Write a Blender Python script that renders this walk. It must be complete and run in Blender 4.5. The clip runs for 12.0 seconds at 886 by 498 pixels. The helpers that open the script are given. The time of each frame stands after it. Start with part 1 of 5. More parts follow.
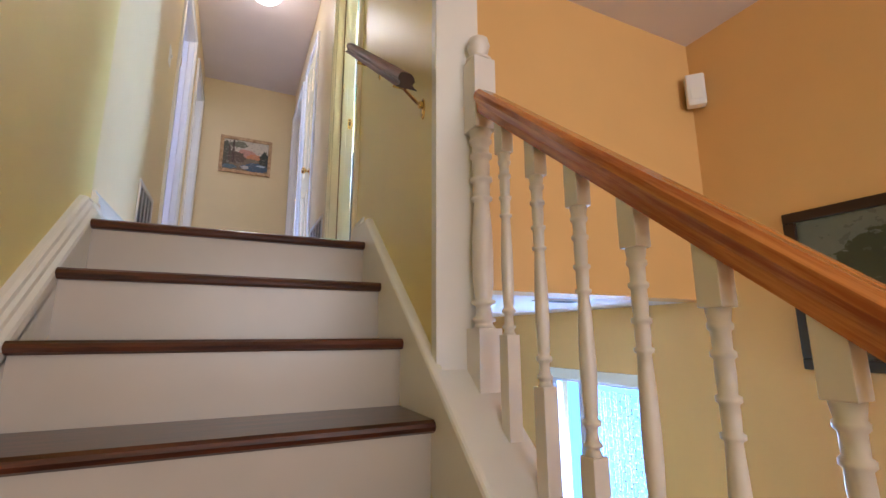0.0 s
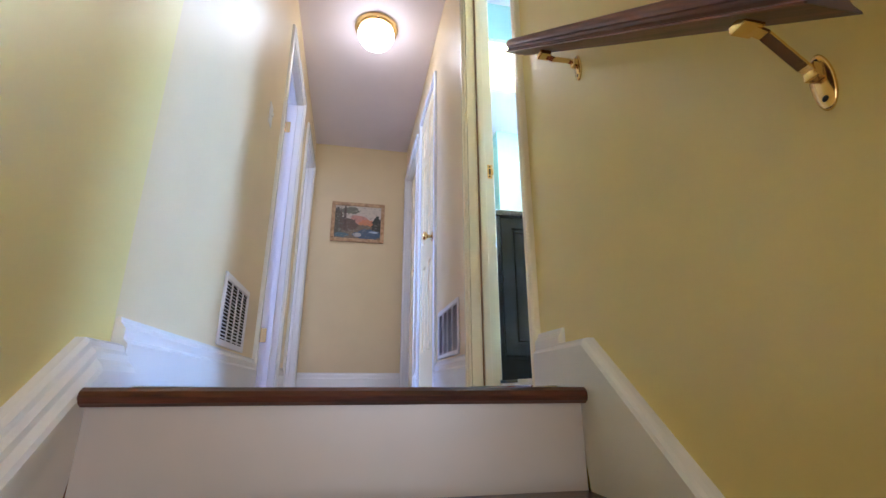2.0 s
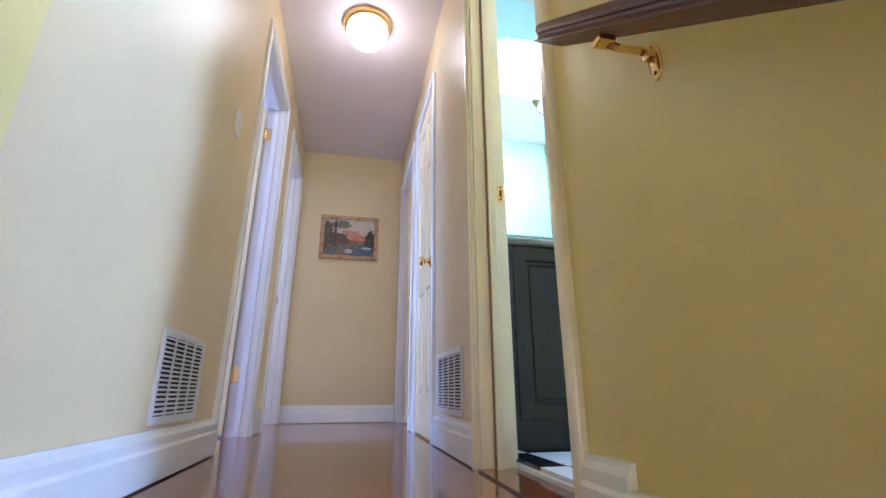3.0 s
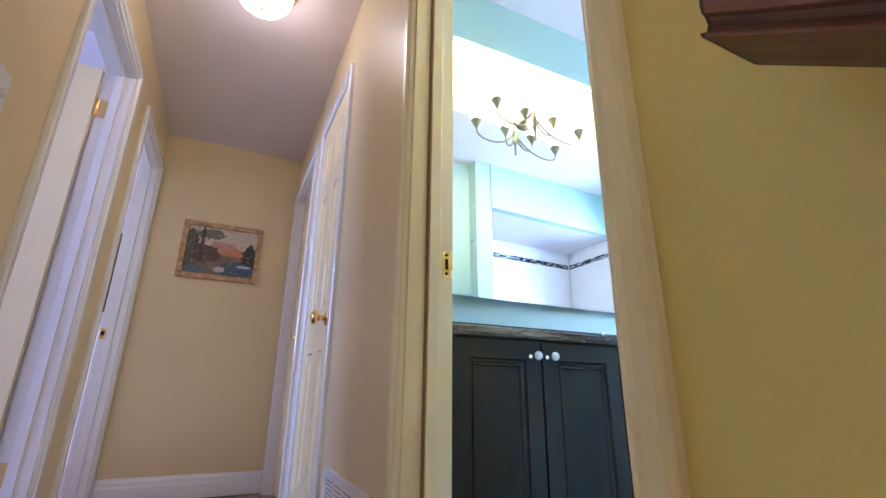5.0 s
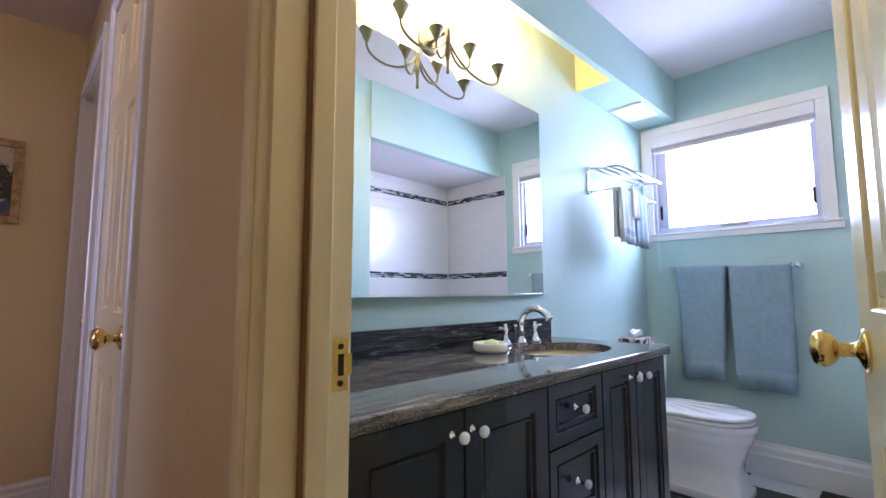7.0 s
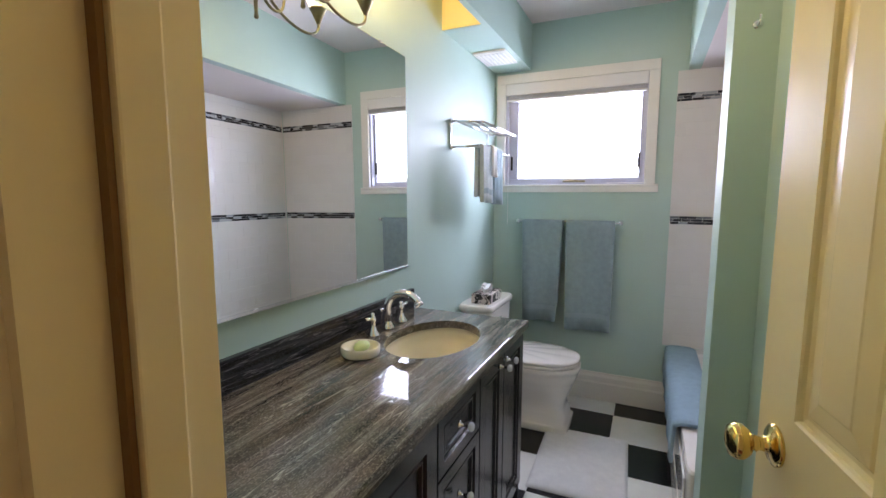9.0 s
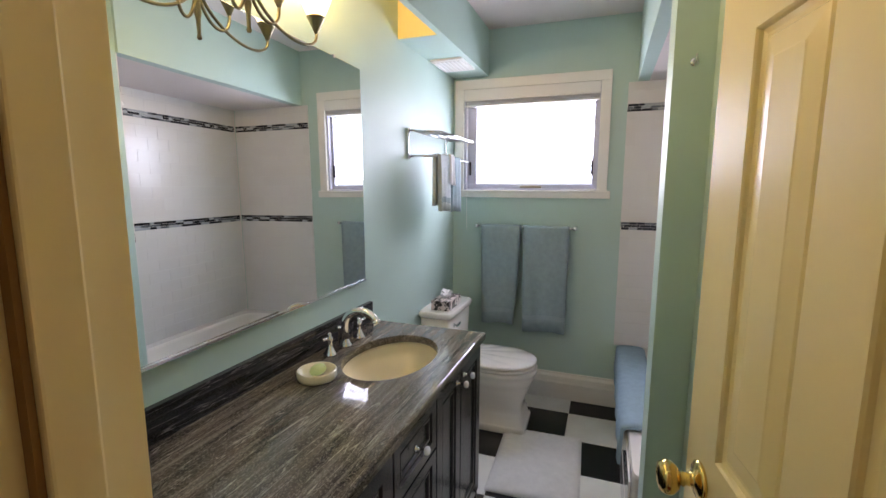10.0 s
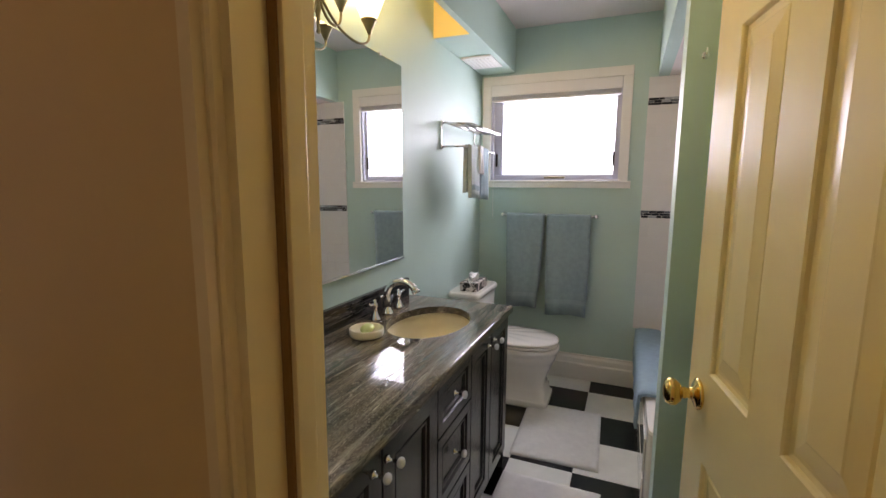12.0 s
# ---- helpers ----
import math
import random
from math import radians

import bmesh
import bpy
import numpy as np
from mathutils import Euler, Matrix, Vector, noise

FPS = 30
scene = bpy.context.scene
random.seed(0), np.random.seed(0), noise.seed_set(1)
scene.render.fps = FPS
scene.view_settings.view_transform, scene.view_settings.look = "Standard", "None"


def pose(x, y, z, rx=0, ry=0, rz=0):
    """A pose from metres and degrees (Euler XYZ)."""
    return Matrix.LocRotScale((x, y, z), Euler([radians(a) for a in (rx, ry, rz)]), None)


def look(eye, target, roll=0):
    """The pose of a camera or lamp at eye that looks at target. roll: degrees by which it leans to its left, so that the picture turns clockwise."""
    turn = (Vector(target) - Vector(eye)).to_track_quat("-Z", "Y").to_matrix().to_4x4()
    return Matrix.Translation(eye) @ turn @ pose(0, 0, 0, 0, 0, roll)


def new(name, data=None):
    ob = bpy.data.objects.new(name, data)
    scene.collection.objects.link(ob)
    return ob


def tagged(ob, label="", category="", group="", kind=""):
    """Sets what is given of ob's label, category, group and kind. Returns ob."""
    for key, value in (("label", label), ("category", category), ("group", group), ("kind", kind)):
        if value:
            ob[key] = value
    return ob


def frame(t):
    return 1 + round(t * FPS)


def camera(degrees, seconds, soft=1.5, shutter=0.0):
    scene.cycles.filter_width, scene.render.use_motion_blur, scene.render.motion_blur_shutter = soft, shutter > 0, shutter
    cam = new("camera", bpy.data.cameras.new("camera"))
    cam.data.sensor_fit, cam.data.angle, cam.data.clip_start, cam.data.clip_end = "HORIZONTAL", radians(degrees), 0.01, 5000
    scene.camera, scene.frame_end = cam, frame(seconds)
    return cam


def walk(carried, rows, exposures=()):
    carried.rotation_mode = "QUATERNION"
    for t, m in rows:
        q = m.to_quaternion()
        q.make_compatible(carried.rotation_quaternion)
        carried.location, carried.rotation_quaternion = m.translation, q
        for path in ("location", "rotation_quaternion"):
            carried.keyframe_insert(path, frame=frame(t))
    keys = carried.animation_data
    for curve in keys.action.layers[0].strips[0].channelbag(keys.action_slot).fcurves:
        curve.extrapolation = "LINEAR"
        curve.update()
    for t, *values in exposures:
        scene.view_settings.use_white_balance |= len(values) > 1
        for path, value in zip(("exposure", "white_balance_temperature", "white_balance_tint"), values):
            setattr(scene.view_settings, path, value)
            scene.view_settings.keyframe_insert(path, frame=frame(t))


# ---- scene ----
cam = camera(89.6, 12.0)
EXP = ((0.0, 1.25, 4850, 15), (2.0, 1.33, 4480, 15), (4.5, 1.1, 4740, 20), (5.5, 0.64, 5050, 25), (7.0, 0.0, 5700, 33), (9.0, -0.5, 7050, 28), (11.0, -0.75, 7850, 29), (12.0, -0.78, 8150, 30))
PATH = [
    (0, (0.098, -0.068, -0.365), (0.931, 1.71, 0.019), -0.2),
    (0.5, (0.107, 0.23, -0.296), (0.725, 2.069, 0.189), -0.4),
    (1, (0.104, 0.437, -0.207), (0.546, 2.309, 0.34), -0.3),
    (1.5, (0.067, 0.606, -0.094), (0.449, 2.48, 0.489), -0.1),
    (2, (0.09, 0.771, -0.003), (0.474, 2.64, 0.595), -0.1),
    (2.5, (0.122, 0.928, 0.113), (0.494, 2.796, 0.724), -0.1),
    (4.5, (0.18, 1.469, 0.552), (0.856, 3.253, 1.152), 0.4),
    (5, (0.199, 1.581, 0.649), (1.027, 3.296, 1.257), 0.6),
    (5.5, (0.232, 1.702, 0.768), (1.195, 3.363, 1.326), 0.2),
    (6, (0.266, 1.82, 0.87), (1.364, 3.423, 1.342), 0.2),
    (6.5, (0.288, 1.923, 0.982), (1.534, 3.449, 1.324), 0.1),
    (7, (0.356, 2.02, 1.05), (1.738, 3.454, 1.238), -0.1),
    (7.2, (0.374, 2.051, 1.078), (1.81, 3.437, 1.208), -0.2),
    (8.8, (0.455, 2.256, 1.305), (2.237, 3.14, 1.103), 0.2),
    (9, (0.465, 2.259, 1.336), (2.268, 3.091, 1.107), 0.2),
    (9.5, (0.474, 2.249, 1.398), (2.311, 2.994, 1.132), 0.2),
    (10, (0.475, 2.235, 1.444), (2.336, 2.915, 1.166), 0.2),
    (10.5, (0.451, 2.212, 1.474), (2.324, 2.851, 1.189), 0.3),
    (11, (0.408, 2.176, 1.479), (2.282, 2.811, 1.19), 0.3),
    (11.5, (0.35, 2.169, 1.428), (2.223, 2.817, 1.155), 0.1),
    (12, (0.267, 2.22, 1.377), (2.096, 2.979, 1.099), 0.4),
]
walk(cam, [(t, look(eye, target, roll)) for t, eye, target, roll in PATH],
     exposures=EXP)

# ---- world, sun and lamps ----
world = bpy.data.worlds.new("world")
scene.world = world
world.use_nodes = True
wn = world.node_tree
sky = wn.nodes.new("ShaderNodeTexSky")
sky.sky_type, sky.sun_disc = "NISHITA", False
sky.sun_elevation, sky.sun_rotation = radians(40), radians(60)
wn.links.new(sky.outputs[0], wn.nodes["Background"].inputs[0])
wn.nodes["Background"].inputs[1].default_value = 0.12


def lamp_area(name, eye, target, w, h, power, color):
    data = bpy.data.lights.new(name, "AREA")
    data.shape, data.size, data.size_y, data.energy, data.color = "RECTANGLE", w, h, power, color
    ob = new(name, data)
    ob.matrix_world = look(eye, target)
    return ob


def lamp_point(name, at, power, color, r):
    data = bpy.data.lights.new(name, "POINT")
    data.energy, data.color, data.shadow_soft_size = power, color, r
    ob = new(name, data)
    ob.matrix_world = pose(*at)
    return ob


sun_data = bpy.data.lights.new("sun", "SUN")
sun_data.energy, sun_data.angle, sun_data.color = 1.2, radians(12), (1, 0.96, 0.9)
sun = new("sun", sun_data)
sun.matrix_world = look((10, 3, 9), (0, 0, 0))

BATH_WINDOW_W, BED_WINDOW_W, HALL_LAMP_W, VANITY_LAMP_W, LIVING_W, LOWER_W = 40, 38, 1.0, 10.0, 41, 22
lamp_area("bath_window_light", (3.625, 2.715, 1.73), (1.2, 2.715, 0.45), 0.78, 0.52, BATH_WINDOW_W, (0.60, 0.72, 0.94))
lamp_area("bedroom_window_light", (-2.9, 3.3, 1.5), (0, 3.0, 0.6), 1.2, 1.3, BED_WINDOW_W, (0.50, 0.62, 1.0))
lamp_area("back_bedroom_window_light", (-2.9, 5.6, 1.5), (0, 5.4, 0.9), 1.2, 1.3, 36, (0.75, 0.83, 1.0))
# next but none: unseen warm area lamp added south of the stairs as fill
lamp_area("living_fill_light", (0.6, -3.3, 0.0), (0.6, 1.5, 0.3), 3.0, 1.3, LIVING_W, (1.0, 0.86, 0.66))
lamp_area("lower_window_light", (1.98, 1.8, -1.0), (1.0, 1.8, -1.2), 0.6, 0.7, LOWER_W, (0.5, 0.66, 1.0))
lamp_point("hall_bulb", (0.145, 3.37, 2.19), HALL_LAMP_W, (1.0, 0.70, 0.48), 0.09)

# ---- materials ----


def mat(name, color, rough=0.5, metal=0.0, var=0.06, scale=6.0, bump=0.0, bump_scale=60.0, coat=0.0, rand=0.0, spec=0.5):
    m = bpy.data.materials.new(name)
    m.use_nodes = True
    nt = m.node_tree
    b = nt.nodes["Principled BSDF"]
    b.inputs["Roughness"].default_value, b.inputs["Metallic"].default_value = rough, metal
    b.inputs["Coat Weight"].default_value = coat
    b.inputs["Specular IOR Level"].default_value = spec
    co = nt.nodes.new("ShaderNodeTexCoord")
    n1 = nt.nodes.new("ShaderNodeTexNoise")
    n1.inputs["Scale"].default_value, n1.inputs["Detail"].default_value = scale, 5
    nt.links.new(co.outputs["Object"], n1.inputs["Vector"])
    hsv = nt.nodes.new("ShaderNodeHueSaturation")
    hsv.inputs["Color"].default_value = (*color, 1)
    mr = nt.nodes.new("ShaderNodeMapRange")
    mr.inputs["From Min"].default_value, mr.inputs["From Max"].default_value = 0.3, 0.7
    mr.inputs["To Min"].default_value, mr.inputs["To Max"].default_value = 1 - var, 1 + var
    nt.links.new(n1.outputs["Fac"], mr.inputs["Value"])
    last = mr.outputs[0]
    if rand:
        info = nt.nodes.new("ShaderNodeObjectInfo")
        r = nt.nodes.new("ShaderNodeMapRange")
        r.inputs["To Min"].default_value, r.inputs["To Max"].default_value = 1 - rand, 1 + rand
        nt.links.new(info.outputs["Random"], r.inputs["Value"])
        mul = nt.nodes.new("ShaderNodeMath")
        mul.operation = "MULTIPLY"
        nt.links.new(last, mul.inputs[0])
        nt.links.new(r.outputs[0], mul.inputs[1])
        last = mul.outputs[0]
    nt.links.new(last, hsv.inputs["Value"])
    nt.links.new(hsv.outputs[0], b.inputs["Base Color"])
    rr = nt.nodes.new("ShaderNodeMapRange")
    rr.inputs["To Min"].default_value, rr.inputs["To Max"].default_value = rough * 0.9, min(rough * 1.12, 1)
    n2 = nt.nodes.new("ShaderNodeTexNoise")
    n2.inputs["Scale"].default_value, n2.inputs["Detail"].default_value = bump_scale, 6
    nt.links.new(co.outputs["Object"], n2.inputs["Vector"])
    nt.links.new(n2.outputs["Fac"], rr.inputs["Value"])
    nt.links.new(rr.outputs[0], b.inputs["Roughness"])
    if bump:
        bp = nt.nodes.new("ShaderNodeBump")
        bp.inputs["Strength"].default_value, bp.inputs["Distance"].default_value = bump, 0.002
        nt.links.new(n2.outputs["Fac"], bp.inputs["Height"])
        nt.links.new(bp.outputs[0], b.inputs["Normal"])
    return m


def grain_mat(name, dark, light, rough, stretch, scale=8.0, distort=1.0, coat=0.0, bump=0.15, lo=0.35, hi=0.65, tilt=0.0):
    """Long streaks of two colours: stretch gives how fast the pattern runs along x, y and z."""
    m = bpy.data.materials.new(name)
    m.use_nodes = True
    nt = m.node_tree
    b = nt.nodes["Principled BSDF"]
    co, mp = nt.nodes.new("ShaderNodeTexCoord"), nt.nodes.new("ShaderNodeMapping")
    mp.inputs["Scale"].default_value = stretch
    turn = nt.nodes.new("ShaderNodeMapping")
    turn.inputs["Rotation"].default_value = (radians(tilt), 0, 0)
    nt.links.new(co.outputs["Object"], turn.inputs["Vector"])
    nt.links.new(turn.outputs[0], mp.inputs["Vector"])
    n1, n2 = nt.nodes.new("ShaderNodeTexNoise"), nt.nodes.new("ShaderNodeTexNoise")
    for n, s, d in ((n1, scale, distort), (n2, scale * 7, 0.3)):
        n.inputs["Scale"].default_value, n.inputs["Detail"].default_value, n.inputs["Distortion"].default_value = s, 8, d
        nt.links.new(mp.outputs[0], n.inputs["Vector"])
    mix = nt.nodes.new("ShaderNodeMath")
    mix.operation = "MULTIPLY_ADD"
    nt.links.new(n2.outputs["Fac"], mix.inputs[0])
    mix.inputs[1].default_value = 0.35
    nt.links.new(n1.outputs["Fac"], mix.inputs[2])
    ramp = nt.nodes.new("ShaderNodeValToRGB")
    ramp.color_ramp.elements[0].position, ramp.color_ramp.elements[1].position = lo + 0.17, hi + 0.17
    ramp.color_ramp.elements[0].color, ramp.color_ramp.elements[1].color = (*dark, 1), (*light, 1)
    nt.links.new(mix.outputs[0], ramp.inputs[0])
    nt.links.new(ramp.outputs[0], b.inputs["Base Color"])
    b.inputs["Roughness"].default_value, b.inputs["Coat Weight"].default_value = rough, coat
    b.inputs["Coat Roughness"].default_value = 0.06
    bp = nt.nodes.new("ShaderNodeBump")
    bp.inputs["Strength"].default_value, bp.inputs["Distance"].default_value = bump, 0.0015
    nt.links.new(n2.outputs["Fac"], bp.inputs["Height"])
    nt.links.new(bp.outputs[0], b.inputs["Normal"])
    return m


def glow_mat(name, color, strength):
    m = bpy.data.materials.new(name)
    m.use_nodes = True
    b = m.node_tree.nodes["Principled BSDF"]
    b.inputs["Base Color"].default_value = (*color, 1)
    b.inputs["Emission Color"].default_value, b.inputs["Emission Strength"].default_value = (*color, 1), strength
    b.inputs["Roughness"].default_value = 0.3
    return m


def lin(h):
    """A linear colour from a hex sRGB one."""
    v = [int(h[i:i + 2], 16) / 255 for i in (0, 2, 4)]
    return tuple(c / 12.92 if c <= 0.04045 else ((c + 0.055) / 1.055) ** 2.4 for c in v)


M_HALL = mat("hall_cream_paint", lin("DCC896"), 0.38, var=0.03, scale=3, bump=0.08, bump_scale=180, spec=0.5)
M_STAIRWALL = mat("stairwell_yellow_paint", lin("E0CF7A"), 0.34, var=0.03, scale=3, bump=0.08, bump_scale=180, spec=0.7)
M_OCHRE = mat("living_ochre_paint", lin("DDB46E"), 0.5, var=0.03, scale=3, bump=0.08, bump_scale=180)
M_LOWER = mat("lower_beige_paint", lin("CDBB92"), 0.5, var=0.03, scale=3, bump=0.08, bump_scale=180)
M_MINT = mat("mint_paint", lin("B3CEC5"), 0.5, var=0.025, scale=3, bump=0.08, bump_scale=180)
M_CEIL = mat("ceiling_paint", lin("E4DAD6"), 0.7, var=0.02, scale=4, bump=0.1, bump_scale=220)
M_TRIM = mat("white_gloss_trim", lin("EAE8E1"), 0.22, var=0.02, scale=5, bump=0.04, bump_scale=90)
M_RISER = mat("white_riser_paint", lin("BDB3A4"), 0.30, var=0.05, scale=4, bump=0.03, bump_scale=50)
M_BALUSTER = mat("white_baluster_paint", lin("E4DFD8"), 0.3, var=0.03, scale=9, bump=0.05, bump_scale=120)
M_JAMB = mat("cream_gloss_trim", lin("EFE5C4"), 0.24, var=0.02, scale=5, bump=0.04, bump_scale=90)
# brown for the contact shadow and dirt beside the bathroom door stop
M_STOP_SHADE = mat("brown_shade_and_dirt", lin("8A6B44"), 0.6, var=0.08)
M_DOOR = mat("white_door_paint", lin("F1DFA8"), 0.25, var=0.02, scale=5, bump=0.02, bump_scale=30)
M_TREAD = grain_mat("dark_stained_tread", lin("2A130B"), lin("5A2F1A"), 0.28, (0.8, 12, 12), 5, 0.4, coat=0.25, bump=0.08)
M_FLOOR = grain_mat("dark_red_hardwood", lin("54250F"), lin("8A4A26"), 0.14, (14, 1.4, 9), 4, 0.4, coat=0.4, bump=0.06)
M_RAIL = grain_mat("orange_varnished_oak", lin("A0561A"), lin("CC8638"), 0.25, (14, 0.7, 14), 5, 0.15, coat=0.3, tilt=-39.5, bump=0.05)
M_HANDRAIL = grain_mat("brown_stained_oak", lin("4B2C28"), lin("7B5148"), 0.45, (16, 0.7, 16), 5, 0.2, tilt=-39.2)
M_BRASS = mat("polished_brass", (0.83, 0.60, 0.22), 0.14, 1.0, var=0.03, scale=20)
M_CHROME = mat("polished_chrome", (0.82, 0.83, 0.85), 0.07, 1.0, var=0.02, scale=20)
M_NICKEL = mat("aged_nickel", lin("8F8468"), 0.3, 1.0, var=0.05, scale=25)
M_BLACKCAB = mat("black_cabinet_paint", lin("2A2829"), 0.24, var=0.06, scale=5, bump=0.015, bump_scale=40)


def stone_mat(name, base, mid, vein, rough, speck):
    """Polished stone: long bands along x, thin pale veins and fine speckle."""
    m = bpy.data.materials.new(name)
    m.use_nodes = True
    nt = m.node_tree
    b = nt.nodes["Principled BSDF"]
    b.inputs["Roughness"].default_value = rough
    co = nt.nodes.new("ShaderNodeTexCoord")
    def noise_of(stretch, scale, detail, distort, turn=3.0):
        mp = nt.nodes.new("ShaderNodeMapping")
        mp.inputs["Scale"].default_value, mp.inputs["Rotation"].default_value = stretch, (0, 0, radians(turn))
        nt.links.new(co.outputs["Object"], mp.inputs["Vector"])
        n = nt.nodes.new("ShaderNodeTexNoise")
        n.inputs["Scale"].default_value, n.inputs["Detail"].default_value, n.inputs["Distortion"].default_value = scale, detail, distort
        nt.links.new(mp.outputs[0], n.inputs["Vector"])
        return n.outputs["Fac"]
    def ramp_of(v, p0, c0, p1, c1):
        n = nt.nodes.new("ShaderNodeValToRGB")
        n.color_ramp.elements[0].position, n.color_ramp.elements[1].position = p0, p1
        n.color_ramp.elements[0].color, n.color_ramp.elements[1].color = (*c0, 1), (*c1, 1)
        nt.links.new(v, n.inputs[0])
        return n
    def mixed(f, a, c):
        n = nt.nodes.new("ShaderNodeMix")
        n.data_type = "RGBA"
        for i, v in ((0, f), (6, a), (7, c)):
            if isinstance(v, tuple):
                n.inputs[i].default_value = (*v, 1)
            else:
                nt.links.new(v, n.inputs[i])
        return n.outputs[2]
    bands = ramp_of(noise_of((0.6, 5.5, 5.5), 7.0, 7, 0.3), 0.34, base, 0.68, mid)
    n = noise_of((0.45, 8, 8), 4.5, 4, 0.7, 4.0)
    dist = nt.nodes.new("ShaderNodeMath")
    dist.operation = "SUBTRACT"
    nt.links.new(n, dist.inputs[0])
    dist.inputs[1].default_value = 0.5
    ab = nt.nodes.new("ShaderNodeMath")
    ab.operation = "ABSOLUTE"
    nt.links.new(dist.outputs[0], ab.inputs[0])
    veins = ramp_of(ab.outputs[0], 0.0, (0.7, 0.7, 0.7), 0.010, (0, 0, 0))
    c1 = mixed(veins.outputs[0], bands.outputs[0], vein)
    cloudy = ramp_of(noise_of((0.6, 13, 13), 3.4, 6, 0.5, 4.0), 0.52, (0, 0, 0), 0.68, (0.26, 0.26, 0.26))
    c1 = mixed(cloudy.outputs[0], c1, vein)
    cracks = nt.nodes.new("ShaderNodeMath")
    cracks.operation = "ABSOLUTE"
    shift = nt.nodes.new("ShaderNodeMath")
    shift.operation = "SUBTRACT"
    nt.links.new(noise_of((0.6, 7, 7), 3.1, 5, 1.0, 5.0), shift.inputs[0])
    shift.inputs[1].default_value = 0.47
    nt.links.new(shift.outputs[0], cracks.inputs[0])
    lines = ramp_of(cracks.outputs[0], 0.0, (0.85, 0.85, 0.85), 0.008, (0, 0, 0))
    c1 = mixed(lines.outputs[0], c1, tuple(c * 0.3 for c in base))
    grain = ramp_of(noise_of((80, 150, 150), 2.5, 4, 0.0), 0.50, (0, 0, 0), 0.72, (speck, speck, speck))
    c2 = mixed(grain.outputs[0], c1, vein)
    dark = ramp_of(noise_of((55, 120, 120), 2.3, 3, 0.0), 0.52, (0, 0, 0), 0.70, (speck, speck, speck))
    nt.links.new(mixed(dark.outputs[0], c2, base), b.inputs["Base Color"])
    return m


M_STONE = stone_mat("dark_veined_stone", lin("332F2B"), lin("675F55"), lin("C4BDB0"), 0.03, 0.42)
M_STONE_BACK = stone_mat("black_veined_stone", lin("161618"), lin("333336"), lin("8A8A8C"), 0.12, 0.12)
M_PORC = mat("white_porcelain", lin("EEEAE4"), 0.08, var=0.01, coat=0.3)
M_CREAMPORC = mat("cream_porcelain", lin("EFE3C4"), 0.1, var=0.01, coat=0.3)
M_TILE_W = mat("white_glazed_tile", lin("DCDBD8"), 0.19, var=0.02, scale=3, rand=0.015)
M_GROUT = mat("pale_grout", lin("E2E1DD"), 0.8, var=0.05, scale=40)
M_FLOOR_W = mat("pale_floor_tile", lin("E2E2DA"), 0.3, var=0.05, scale=9, rand=0.04, bump=0.05)
M_FLOOR_B = mat("black_floor_tile", lin("100F10"), 0.2, var=0.2, scale=9, rand=0.1, bump=0.05)
M_TOWEL = mat("blue_grey_terry", lin("8EA3A8"), 0.95, var=0.08, scale=30, bump=0.9, bump_scale=420)
M_TOWEL_BAND = mat("blue_grey_woven_band", lin("95A8AE"), 0.8, var=0.04, scale=30, bump=0.4, bump_scale=300)
M_TOWEL_PALE = mat("pale_grey_terry", lin("C2CCCB"), 0.95, var=0.06, scale=30, bump=0.9, bump_scale=420)
M_TUBMAT = mat("light_blue_terry", lin("8CA7B6"), 0.95, var=0.06, scale=30, bump=0.9, bump_scale=420)
M_BATHMAT = mat("off_white_cotton", lin("E0DFDB"), 0.95, var=0.05, scale=30, bump=0.9, bump_scale=300)
M_PLASTIC = mat("white_plastic", lin("E4E2DF"), 0.35, var=0.01)
M_VINYL = mat("window_vinyl", lin("BDBDCB"), 0.35, var=0.01)
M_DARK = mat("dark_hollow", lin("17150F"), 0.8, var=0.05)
M_BLIND = mat("pleated_blind_fabric", lin("B9B9BC"), 0.8, var=0.03, scale=30, bump=0.3, bump_scale=200)
M_KNOBGLASS = mat("white_glass_knob", lin("CDD2D8"), 0.05, var=0.01, coat=0.5)
M_SOAP = mat("green_soap", lin("CBDC9A"), 0.35, var=0.03)
M_DISH = mat("cream_ceramic", lin("EDE8D6"), 0.15, var=0.01)
M_TISSUE = mat("tissue_paper", lin("EDEDED"), 0.9, var=0.03)
M_FRAME_W = grain_mat("pale_wood_frame", lin("9A7648"), lin("C5A271"), 0.4, (6, 6, 6), 5, 0.5)
M_FRAME_D = mat("dark_wood_frame", lin("2B1A10"), 0.35, var=0.1)
M_LACE = mat("white_lace", lin("D8E6EE"), 0.8, var=0.05)
M_WELL = mat("skylight_warm_paint", lin("E2D49A"), 0.5, var=0.02)

M_MIRROR = bpy.data.materials.new("mirror_silver")
M_MIRROR.use_nodes = True
mb = M_MIRROR.node_tree.nodes["Principled BSDF"]
mb.inputs["Base Color"].default_value, mb.inputs["Metallic"].default_value, mb.inputs["Roughness"].default_value = (0.9, 0.93, 0.93, 1), 1, 0.004

